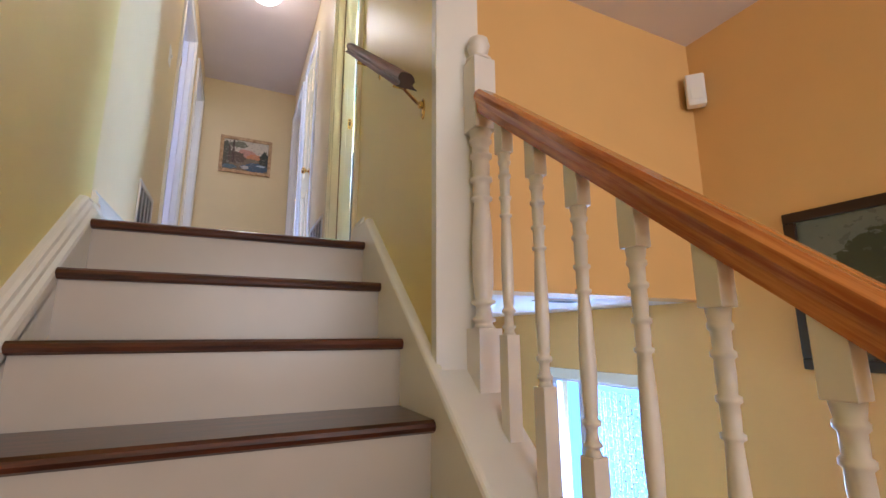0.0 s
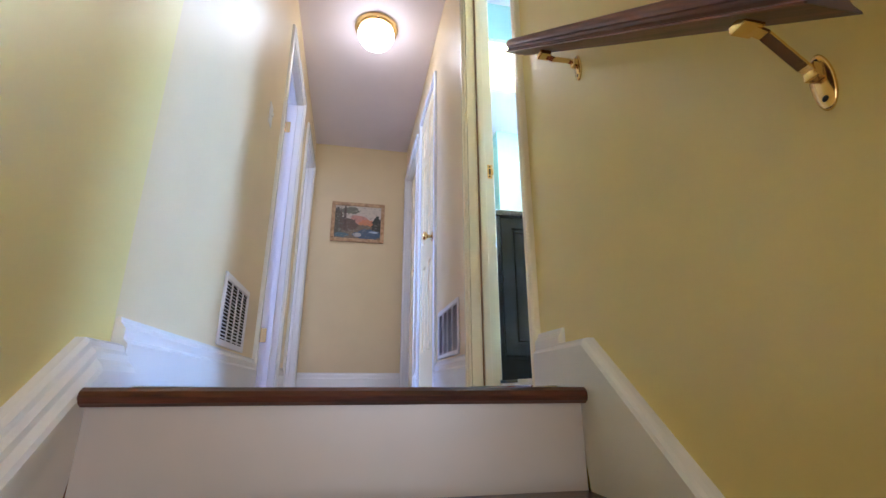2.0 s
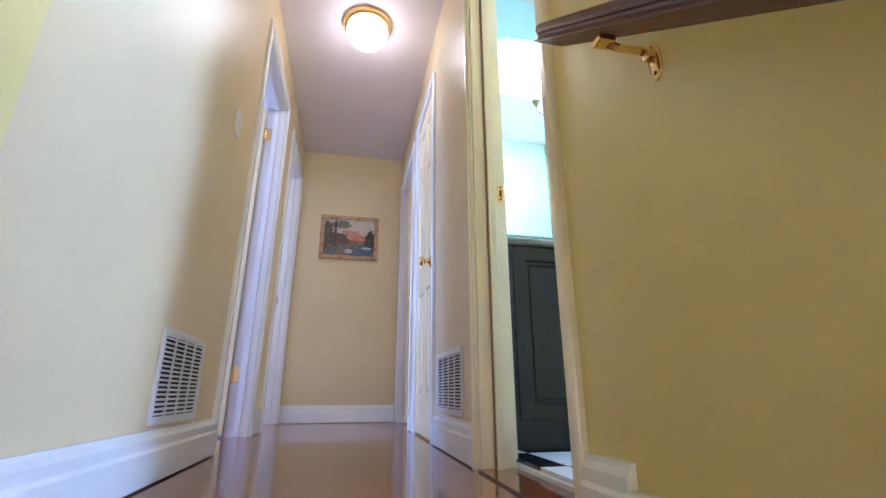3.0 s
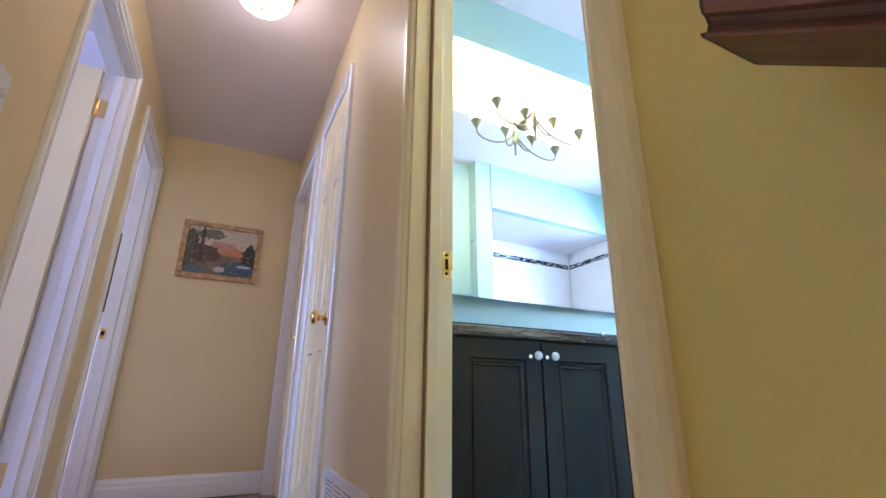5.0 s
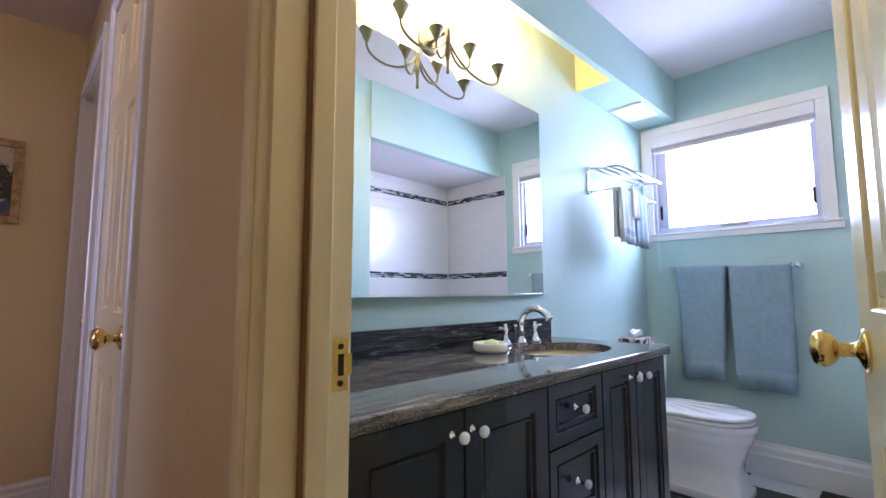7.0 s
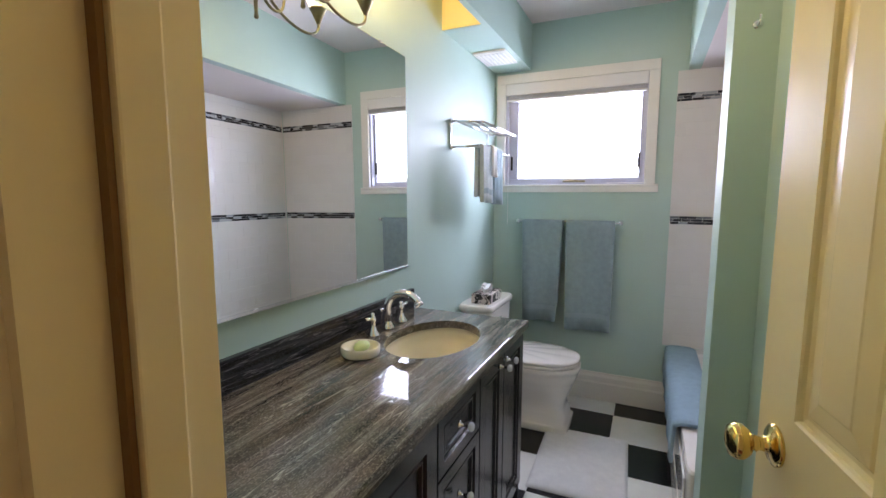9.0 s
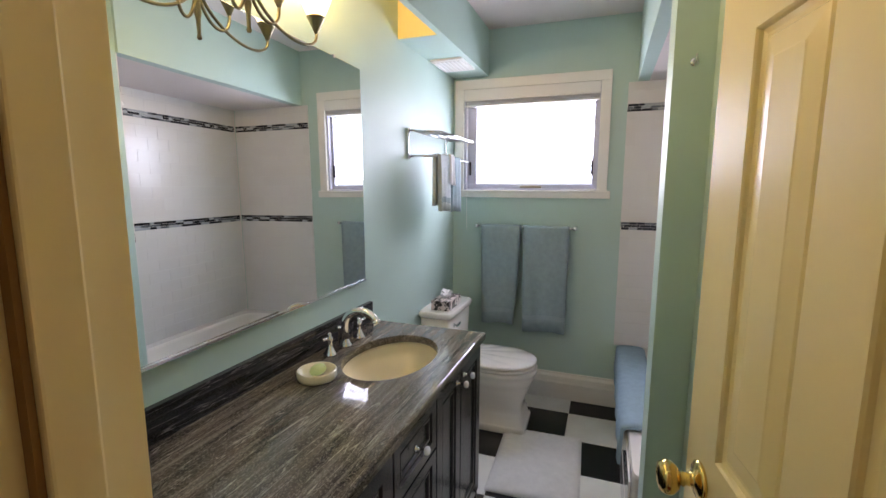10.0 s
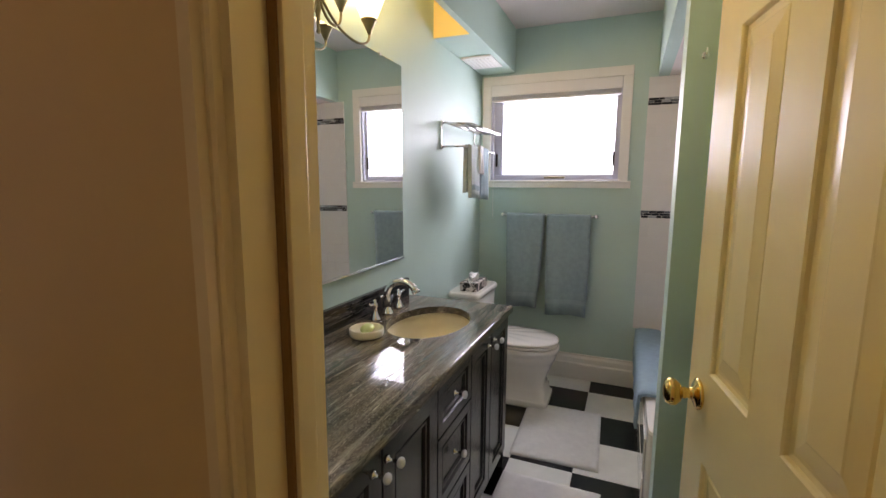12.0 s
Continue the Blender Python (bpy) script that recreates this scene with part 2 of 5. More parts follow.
M_FROST = bpy.data.materials.new("obscured_glass")
M_FROST.use_nodes = True
fb = M_FROST.node_tree.nodes["Principled BSDF"]
fb.inputs["Transmission Weight"].default_value, fb.inputs["Roughness"].default_value, fb.inputs["IOR"].default_value = 1, 0.25, 1.1
M_SHADE = glow_mat("lit_glass_shade", (1.0, 0.84, 0.58), 5.0)
M_GLOBE = glow_mat("lit_frosted_globe", (1.0, 0.82, 0.62), 6.0)
M_SKYCARD = glow_mat("overcast_sky_glow", (0.82, 0.91, 1.0), 1.3)
sn = M_SKYCARD.node_tree
cloud, cloud_map = sn.nodes.new("ShaderNodeTexNoise"), sn.nodes.new("ShaderNodeMapRange")
cloud.inputs["Scale"].default_value, cloud.inputs["Detail"].default_value = 1.6, 3
cloud_map.inputs["From Min"].default_value, cloud_map.inputs["From Max"].default_value = 0.3, 0.7
cloud_map.inputs["To Min"].default_value, cloud_map.inputs["To Max"].default_value = 1.7, 2.3
sn.links.new(cloud.outputs["Fac"], cloud_map.inputs["Value"])
sn.links.new(cloud_map.outputs[0], sn.nodes["Principled BSDF"].inputs["Emission Strength"])
M_BLUECARD = glow_mat("blue_daylight_glow", (0.20, 0.50, 1.0), 1.1)

# ---- building helpers ----


def box(bm, x0, x1, y0, y1, z0, z1, bevel=0.0):
    vs = [bm.verts.new((x, y, z)) for z in (z0, z1) for x, y in ((x0, y0), (x1, y0), (x1, y1), (x0, y1))]
    for f in ((3, 2, 1, 0), (4, 5, 6, 7), (0, 1, 5, 4), (1, 2, 6, 5), (2, 3, 7, 6), (3, 0, 4, 7)):
        bm.faces.new([vs[i] for i in f])
    if bevel:
        edges = list({e for v in vs for e in v.link_edges})
        bmesh.ops.bevel(bm, geom=edges, offset=bevel, segments=2, profile=0.6, affect="EDGES")
    return vs


def lathe(bm, profile, m=None, seg=24, cap=True):
    """A turned shape about local z: (radius, height) pairs, placed by the pose m."""
    m = m or Matrix()
    rings = []
    for r, z in profile:
        rings.append([bm.verts.new(m @ Vector((max(r, 1e-4) * math.cos(a * math.tau / seg), max(r, 1e-4) * math.sin(a * math.tau / seg), z))) for a in range(seg)])
    for a, b in zip(rings, rings[1:]):
        for i in range(seg):
            f = bm.faces.new((a[i], a[(i + 1) % seg], b[(i + 1) % seg], b[i]))
            f.smooth = True
    if cap:
        bm.faces.new(list(reversed(rings[0])))
        bm.faces.new(rings[-1])


def sweep(bm, path, section, up=(0, 0, 1), closed=True):
    """A section (list of (side, up) pairs) carried along a path of points."""
    pts = [Vector(p) for p in path]
    rings = []
    for i, p in enumerate(pts):
        d = (pts[min(i + 1, len(pts) - 1)] - pts[max(i - 1, 0)]).normalized()
        side = d.cross(Vector(up)).normalized()
        u = side.cross(d).normalized()
        rings.append([bm.verts.new(p + side * a + u * b) for a, b in section])
    n = len(section)
    for a, b in zip(rings, rings[1:]):
        for i in range(n):
            bm.faces.new((a[i], a[(i + 1) % n], b[(i + 1) % n], b[i]))
    bm.faces.new(list(reversed(rings[0])))
    bm.faces.new(rings[-1])


def circle(r, n=10):
    return [(r * math.cos(i * math.tau / n), r * math.sin(i * math.tau / n)) for i in range(n)]


def tube(bm, path, r, n=10, up=(0, 0, 1)):
    sweep(bm, path, circle(r, n), up)
    for f in bm.faces:
        if len(f.verts) == 4:
            f.smooth = True


def extrude_poly(bm, poly, axis, a, b):
    """A polygon in the other two axes, carried from a to b along axis x, y or z."""
    def at(p, v):
        return {"x": (v, p[0], p[1]), "y": (p[0], v, p[1]), "z": (p[0], p[1], v)}[axis]
    lo = [bm.verts.new(at(p, a)) for p in poly]
    hi = [bm.verts.new(at(p, b)) for p in poly]
    n = len(poly)
    bm.faces.new(lo)
    bm.faces.new(list(reversed(hi)))
    for i in range(n):
        bm.faces.new((lo[i], hi[i], hi[(i + 1) % n], lo[(i + 1) % n]))


def mesh_of(name, bm, material):
    bmesh.ops.recalc_face_normals(bm, faces=bm.faces)
    me = bpy.data.meshes.new(name)
    bm.to_mesh(me)
    bm.free()
    me.materials.append(material)
    return me


def part(name, bm, material, parent=None, label="", m=None):
    ob = new(name, mesh_of(name, bm, material))
    if parent is not None:
        ob.parent = parent
    if m is not None:
        ob.matrix_basis = m
    return tagged(ob, label=label)


def structure(name, bm, material, label=""):
    return tagged(part(name, bm, material, None, label), kind="structure")


def thing(name, at, label, category, group=""):
    ob = new(name)
    ob.matrix_basis = pose(*at)
    ob.empty_display_size = 0.1
    return tagged(ob, label=label, category=category, group=group)


def B():
    return bmesh.new()


def boxpart(name, x0, x1, y0, y1, z0, z1, material, parent=None, bevel=0.0, label=""):
    bm = B()
    box(bm, x0, x1, y0, y1, z0, z1, bevel)
    return part(name, bm, material, parent, label)


def boxwall(name, boxes, material, label):
    bm = B()
    for b in boxes:
        box(bm, *b)
    return structure(name, bm, material, label)


# ---- large structure ----
XL, XR, XB = -0.375, 0.575, 0.69
YE, ZC = 5.06, 2.44
RISE, RUN, NOSE = 0.1855, 0.2245, 1.603
XW, YN, BZ = 3.42, 3.235, 0.03
BOT = -8 * RISE
LDOORS = ((3.21, 3.93), (4.31, 4.99))
LH, RH = 2.12, 2.07
BATH, CLOSET, BACK = (1.920, 2.562), (3.37, 3.96), (4.22, 4.98)


def wall_along_y(name, x0, x1, y0, y1, z0, z1, openings, material, label):
    """A wall along y with doorways (from, to, height) cut into it from the floor."""
    poly = [(y0, z1), (y0, z0)]
    for a, b, h in openings:
        poly += [(a, z0), (a, h), (b, h), (b, z0)]
    poly += [(y1, z0), (y1, z1)]
    bm = B()
    extrude_poly(bm, poly, "x", x0, x1)
    return structure(name, bm, material, label)


boxwall("wall_west_stairs", [(XL - 0.115, XL, -3.5, 1.78, BOT - 0.1, ZC)], M_STAIRWALL, "glossy yellow painted stairwell wall")
wall_along_y("wall_west_hall", XL - 0.115, XL, 1.78, YE, -0.3, ZC, [(a, b, LH) for a, b in LDOORS], M_HALL, "glossy cream painted hall wall with two doorways")
boxwall("wall_east_stairs", [(XR, XB - 0.01, 1.0, 1.88, -3.0, ZC)], M_STAIRWALL, "glossy yellow painted wall beside the stairs")
wall_along_y("wall_east_hall", XR, XB - 0.01, 1.88, YE, -0.3, ZC, [(*BATH, 2.12), (*CLOSET, RH), (*BACK, RH)], M_HALL, "glossy cream painted hall wall with three doorways")
boxwall("wall_bath_west", [(XB - 0.01, XB, 1.78, BATH[0], BZ - 0.1, ZC), (XB - 0.01, XB, BATH[1], YN, BZ - 0.1, ZC), (XB - 0.01, XB, BATH[0], BATH[1], 2.12, ZC)], M_MINT, "mint painted bathroom wall")
boxwall("wall_north_hall", [(XL - 0.115, XR + 0.12, YE, YE + 0.11, -0.1, ZC)], M_HALL, "cream painted end wall of the hall")
boxwall("ceiling_hall", [(-3.2, XB, -3.5, 7.2, ZC, ZC + 0.12)], M_CEIL, "matt white painted ceiling")
boxwall("ceiling_bath", [(XB, 3.7, 1.0, YN + 0.12, ZC, ZC + 0.12)], M_CEIL, "matt white bathroom ceiling")
boxwall("floor_hall", [(XL - 0.115, XR + 0.105, NOSE + 0.09, YE, -0.22, -0.001)], M_FLOOR, "shiny dark red hardwood hall floor")
boxwall("floor_living", [(-0.5, 4.0, -3.5, 1.08, BOT - 0.1, BOT)], M_FLOOR, "dark hardwood floor at the foot of the stairs")
boxwall("floor_lower", [(0.4, 2.2, 1.08, 3.5, -2.7, -2.6)], M_LOWER, "lower passage floor")
# side room beyond the balustrade and the lower passage
boxwall("wall_orange", [(XB, 1.83, 1.08, 1.2, -0.23, 0.894)], M_OCHRE, "warm orange painted wall above the lower passage")
boxwall("wall_ochre", [(1.83, 1.97, -3.5, 1.45, -2.7, 0.894), (1.83, 1.97, 2.16, 3.3, -2.7, 0.0), (1.83, 1.97, 1.45, 2.16, -0.585, 0.0), (1.83, 1.97, 1.45, 2.16, -2.7, -1.45), (1.83, 1.97, 1.2, 1.45, -0.23, 0.0)], M_OCHRE, "ochre painted side wall with a window")
boxwall("ceiling_living", [(0.69, 1.97, -3.5, 1.2, 0.894, 1.0)], M_CEIL, "white ceiling of the side room")
boxwall("ceiling_lower", [(XB, 1.83, 1.2, 3.3, -0.23, -0.1), ], M_CEIL, "white ceiling of the lower passage")
boxwall("wall_lower_end", [(0.575, 1.97, 3.3, 3.4, -2.7, -0.1), (0.575, 0.68, 1.89, 3.3, -2.7, -0.31)], M_LOWER, "beige end wall of the lower passage")
boxwall("wall_upper_void", [(0.69, 0.75, -3.5, 0.9, 1.0, ZC)], M_STAIRWALL, "yellow painted wall high above the balustrade")
boxwall("wall_south_living", [(-0.49, 4.0, -3.62, -3.5, BOT, ZC)], M_OCHRE, "ochre painted wall behind the stairs")
boxwall("wall_bedrooms", [(-3.1, -3.0, 2.5, 7.0, -0.1, ZC), (-3.0, -0.49, 2.4, 2.5, -0.1, ZC), (-3.0, -0.49, 4.1, 4.2, -0.1, ZC), (-3.0, -0.36, 6.9, 7.0, -0.1, ZC), (-0.49, -0.39, YE + 0.11, 6.9, -0.1, ZC)], M_CEIL, "plain pale bedroom walls")
boxwall("floor_bedrooms", [(-3.0, -0.49, 2.5, 6.9, -0.12, -0.002)], M_FLOOR, "dark hardwood bedroom floor")

# bathroom shell
WY0, WY1, WZ0, WZ1 = 2.30, 3.16, 1.42, 2.075
boxwall("wall_bath_north", [(XB - 0.01, 3.6, YN, YN + 0.12, BZ - 0.1, ZC)], M_MINT, "glossy mint painted wall behind the vanity")
boxwall("wall_bath_window", [(XW, XW + 0.14, 1.1, WY0, BZ - 0.1, ZC), (XW, XW + 0.14, WY1, YN, BZ - 0.1, ZC), (XW, XW + 0.14, WY0, WY1, BZ - 0.1, WZ0), (XW, XW + 0.14, WY0, WY1, WZ1, ZC)], M_MINT, "glossy mint painted wall with a window")
boxwall("wall_bath_south", [(XB, 1.45, 1.74, 1.86, BZ - 0.1, ZC), (1.45, 1.88, 1.86, 1.985, BZ - 0.1, ZC)], M_MINT, "mint painted wall behind the open door")
boxwall("wall_partition", [(1.88, 2.02, 1.13, 2.085, BZ - 0.1, ZC)], M_MINT, "mint painted end wall of the tub alcove")
boxwall("wall_tub_back", [(2.02, XW, 1.355, 1.475, BZ - 0.1, ZC)], M_CEIL, "wall behind the tub")
boxwall("tub_bulkhead", [(2.02, XW, 2.04, 2.10, 2.055, ZC)], M_MINT, "mint painted bulkhead above the tub")
boxwall("ceiling_tub", [(2.02, XW, 1.475, 2.04, 2.055, 2.12)], M_CEIL, "white lowered ceiling above the tub")
boxwall("floor_bath", [(XB, XW, 1.25, YN, BZ - 0.1, BZ - 0.012)], M_GROUT, "grout bed of the bathroom floor")
boxwall("vanity_soffit", [(2.566, XW, 3.03, YN, 2.155, ZC), (XB, 2.566, 3.0, 3.03, 2.155, ZC), (2.566, XW, 3.0, 3.03, 2.155, ZC)], M_MINT, "mint painted soffit with an open light well above the vanity")

boxwall("well_lining", [(2.560, 2.5655, 3.031, YN, 2.157, ZC), (XB, 2.560, 3.031, 3.034, 2.157, ZC)], M_WELL, "warm cream painted lining of the light well")

# ---- stairs ----
stairs = tagged(thing("stairs", (0, 0, 0), "white and dark wood staircase rising to the hall", "stairs"), kind="structure")
for k in range(0, 8):
    y, z = NOSE - RUN * k, -RISE * k
    bm = B()
    y_back = y + RUN + 0.03 if k else y + 0.10
    prof = [(y_back, z), (y + 0.012, z), (y + 0.003, z - 0.006), (y, z - 0.015), (y + 0.003, z - 0.024), (y + 0.012, z - 0.03), (y_back, z - 0.03)]
    extrude_poly(bm, prof, "x", XL + 0.053, XR - 0.029)
    part("tread", bm, M_TREAD, stairs, "dark brown stained wooden tread with a rounded nosing")
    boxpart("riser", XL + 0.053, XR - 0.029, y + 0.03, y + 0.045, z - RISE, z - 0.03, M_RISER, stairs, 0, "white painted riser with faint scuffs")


def skirt(name, wall, sign, width, section, y1, y2, top, parent):
    """Sloping stair skirting along a wall; section: (share of the width, drop below the top) of its moulded cap."""
    s = RISE / RUN
    y0, low = NOSE - 8 * RUN, top + 0.006 - max(v for _, v in section)
    x0, x1 = sorted((wall, wall + sign * width))
    bm = B()
    poly = [(y2, 0.0), (y2, low), (y1, low), (y0, low - s * (y1 - y0)), (y0, BOT), (y0 + 0.2, BOT), (NOSE + 0.02, -RISE), (NOSE + 0.05, -0.03)]
    extrude_poly(bm, poly, "x", x0, x1)
    part(name, bm, M_TRIM, parent, "white painted stair skirting board")
    bm = B()
    rings = [[bm.verts.new((wall + sign * width * u, y, z - v)) for u, v in section] for y, z in ((y0, top - s * (y1 - y0)), (y1, top), (y2, top))]
    for p, q in zip(rings, rings[1:]):
        for i in range(len(section)):
            j = (i + 1) % len(section)
            bm.faces.new((p[i], p[j], q[j], q[i]))
    bm.faces.new(rings[0])
    bm.faces.new(rings[-1])
    part("cap_moulding", bm, M_TRIM, parent)


OGEE = [(0, 0.076), (0, 0), (0.30, 0), (0.48, 0.005), (0.54, 0.016), (0.70, 0.024), (0.75, 0.036), (0.94, 0.046), (1.02, 0.056), (1.02, 0.076)]
ROUND_EDGE = [(0, 0.05), (0, 0), (0.45, 0), (0.75, 0.002), (0.93, 0.007), (1.03, 0.015), (1.03, 0.05)]
skirt("skirt", XL, 1, 0.053, OGEE, NOSE + 0.060, 1.785, 0.084, stairs)
skirt("skirt", XR, -1, 0.029, ROUND_EDGE, NOSE + 0.008, 1.735, 0.096, stairs)

# curb wall under the balustrade
bm = B()
s = RISE / RUN
ya, yb = -0.27, 0.969
extrude_poly(bm, [(yb, -s * (NOSE - yb) + 0.052), (ya, -s * (NOSE - ya) + 0.052), (ya, BOT), (yb, BOT)], "x", XR + 0.001, XR + 0.125)
structure("curb_wall", bm, M_TRIM, "white boarded curb under the balustrade")
bm = B()
extrude_poly(bm, [(yb, -s * (NOSE - yb) + 0.052), (yb, -s * (NOSE - yb) + 0.076), (ya, -s * (NOSE - ya) + 0.076), (ya, -s * (NOSE - ya) + 0.052)], "x", XR - 0.014, XR + 0.14)
structure("curb_cap", bm, M_TRIM, "white painted sloping cap of the curb")
boxwall("wall_end_trim", [(XR - 0.01, XB + 0.012, 0.970, 1.0, -0.56, ZC)], M_TRIM, "white board covering the end of the stair wall")
boxwall("wall_below_stairs", [(XR + 0.001, XR + 0.11, 0.972, 1.08, -3.0, -0.6)], M_LOWER, "beige wall below the stairs")

# ---- balustrade ----


def turned_post(name, parent, x, y, z0, z1, w, ball=False):
    """Square foot, turned middle, square head."""
    h = z1 - z0
    foot, head = (0.17, 0.235) if ball else (0.30, 0.12)
    bm = B()
    box(bm, x - w / 2, x + w / 2, y - w / 2, y + w / 2, z0, z0 + foot * h, 0.002)
    box(bm, x - w / 2, x + w / 2, y - w / 2, y + w / 2, z1 - head * h, z1, 0.002)
    r = w / 2
    prof = [(r * 0.92, 0), (r * 0.70, 0.018), (r * 0.66, 0.028), (r * 0.90, 0.034), (r * 0.92, 0.046), (r * 0.68, 0.052), (r * 0.58, 0.085), (r * 0.62, 0.105), (r * 0.90, 0.112), (r * 0.96, 0.122), (r * 0.90, 0.132), (r * 0.66, 0.138), (r * 0.72, 0.16),
            (r * 0.82, 0.26), (r * 0.84, 0.36), (r * 0.78, 0.48), (r * 0.66, 0.58), (r * 0.60, 0.625), (r * 0.86, 0.632), (r * 0.88, 0.644), (r * 0.64, 0.650), (r * 0.70, 0.69), (r * 0.68, 0.725), (r * 0.90, 0.732), (r * 0.92, 0.746),
            (r * 0.66, 0.753), (r * 0.74, 0.81), (r * 0.70, 0.85), (r * 0.92, 0.858), (r * 0.92, 0.872), (r * 0.70, 0.880), (r * 0.72, 0.93), (r * 0.92, 0.938), (r * 0.94, 0.952), (r * 0.80, 0.960), (r * 0.96, 1.0)]
    zz0, zz1 = z0 + foot * h, z1 - head * h
    lathe(bm, [(a, zz0 + b * (zz1 - zz0)) for a, b in prof], pose(x, y, 0), 16)
    if ball:
        lathe(bm, [(r * 1.1, z1), (r * 1.1, z1 + 0.008), (r * 0.5, z1 + 0.014), (r * 0.5, z1 + 0.022), (r * 0.85, z1 + 0.034), (r * 0.98, z1 + 0.052), (r * 0.85, z1 + 0.072), (r * 0.4, z1 + 0.084), (0, z1 + 0.088)], pose(x, y, 0), 20)
    return part(name, bm, M_BALUSTER, parent)


BX = 0.676
balustrade = thing("balustrade", (0, 0, 0), "varnished orange oak rail on white turned balusters beside the stairs", "balustrade")
for i in range(9):
    y = 0.809 - 0.1237 * i
    zt = 0.212 + 0.824 * (y - 0.875) + 0.012
    zb = -s * (NOSE - y) + 0.076
    turned_post("baluster", balustrade, BX, y, zb - 0.01, zt, 0.034)
turned_post("newel_post", balustrade, BX + 0.008, 0.936, -0.50, 0.405, 0.067, True)
turned_post("newel_post", balustrade, BX, -0.31, BOT, -0.50, 0.070, True)
bm = B()
sec = [(-0.020, -0.030), (0.020, -0.030), (0.022, -0.012), (0.031, 0.004), (0.031, 0.016), (0.022, 0.026), (-0.022, 0.026), (-0.031, 0.016), (-0.031, 0.004), (-0.022, -0.012)]
yr0, yr1 = -0.28, 0.904
sweep(bm, [(BX, yr0, 0.248 + 0.824 * (yr0 - 0.875)), (BX, yr1, 0.248 + 0.824 * (yr1 - 0.875))], sec)
part("handrail", bm, M_RAIL, balustrade, "varnished orange oak handrail")

# ---- doors, casings, baseboards ----


def casing_y(name, x_face, sign, y0, y1, h, width=0.055, thick=0.02, z0=0.0, far=0.0, paint=None):
    """Casing round an opening in a wall that runs along y; sign: the way it stands proud."""
    far = far or width
    prof = [(0, 0), (0, 0.5), (0.12, 0.62), (0.3, 0.55), (0.42, 0.95), (0.85, 1.0), (0.97, 0.8), (1, 0.6), (1, 0)]
    bm = B()
    rings = []
    for k in range(4):
        ring = []
        for o, t in prof:
            w = far if k > 1 else width
            y = (y1 + o * w) if k > 1 else (y0 - o * w)
            z = z0 if k in (0, 3) else h + o * width
            ring.append(bm.verts.new((x_face + sign * t * thick, y, z)))
        rings.append(ring)
    for p, q in zip(rings, rings[1:]):
        for i in range(len(prof)):
            j = (i + 1) % len(prof)
            bm.faces.new((p[i], p[j], q[j], q[i]))
    bm.faces.new(rings[0])
    bm.faces.new(rings[-1])
    return structure(name, bm, paint or M_TRIM, "white glossy painted door casing")


def jamb_y(name, x0, x1, y0, y1, h, stop_x, z0=0.0, paint=None, proud=0.011):
    bm = B()
    t = 0.012
    box(bm, x0, x1, y0, y0 + t, z0, h - t)
    box(bm, x0, x1, y1 - t, y1, z0, h - t)
    box(bm, x0, x1, y0, y1, h - t, h)
    u0, u1 = stop_x
    box(bm, u0, u1, y0 + t, y0 + t + proud, z0, h - t, 0.002)
    box(bm, u0, u1, y1 - t - proud, y1 - t, z0, h - t, 0.002)
    box(bm, u0, u1, y0 + t, y1 - t, h - t - proud, h - t, 0.002)
    return structure(name, bm, paint or M_TRIM, "glossy painted door jamb with stop")


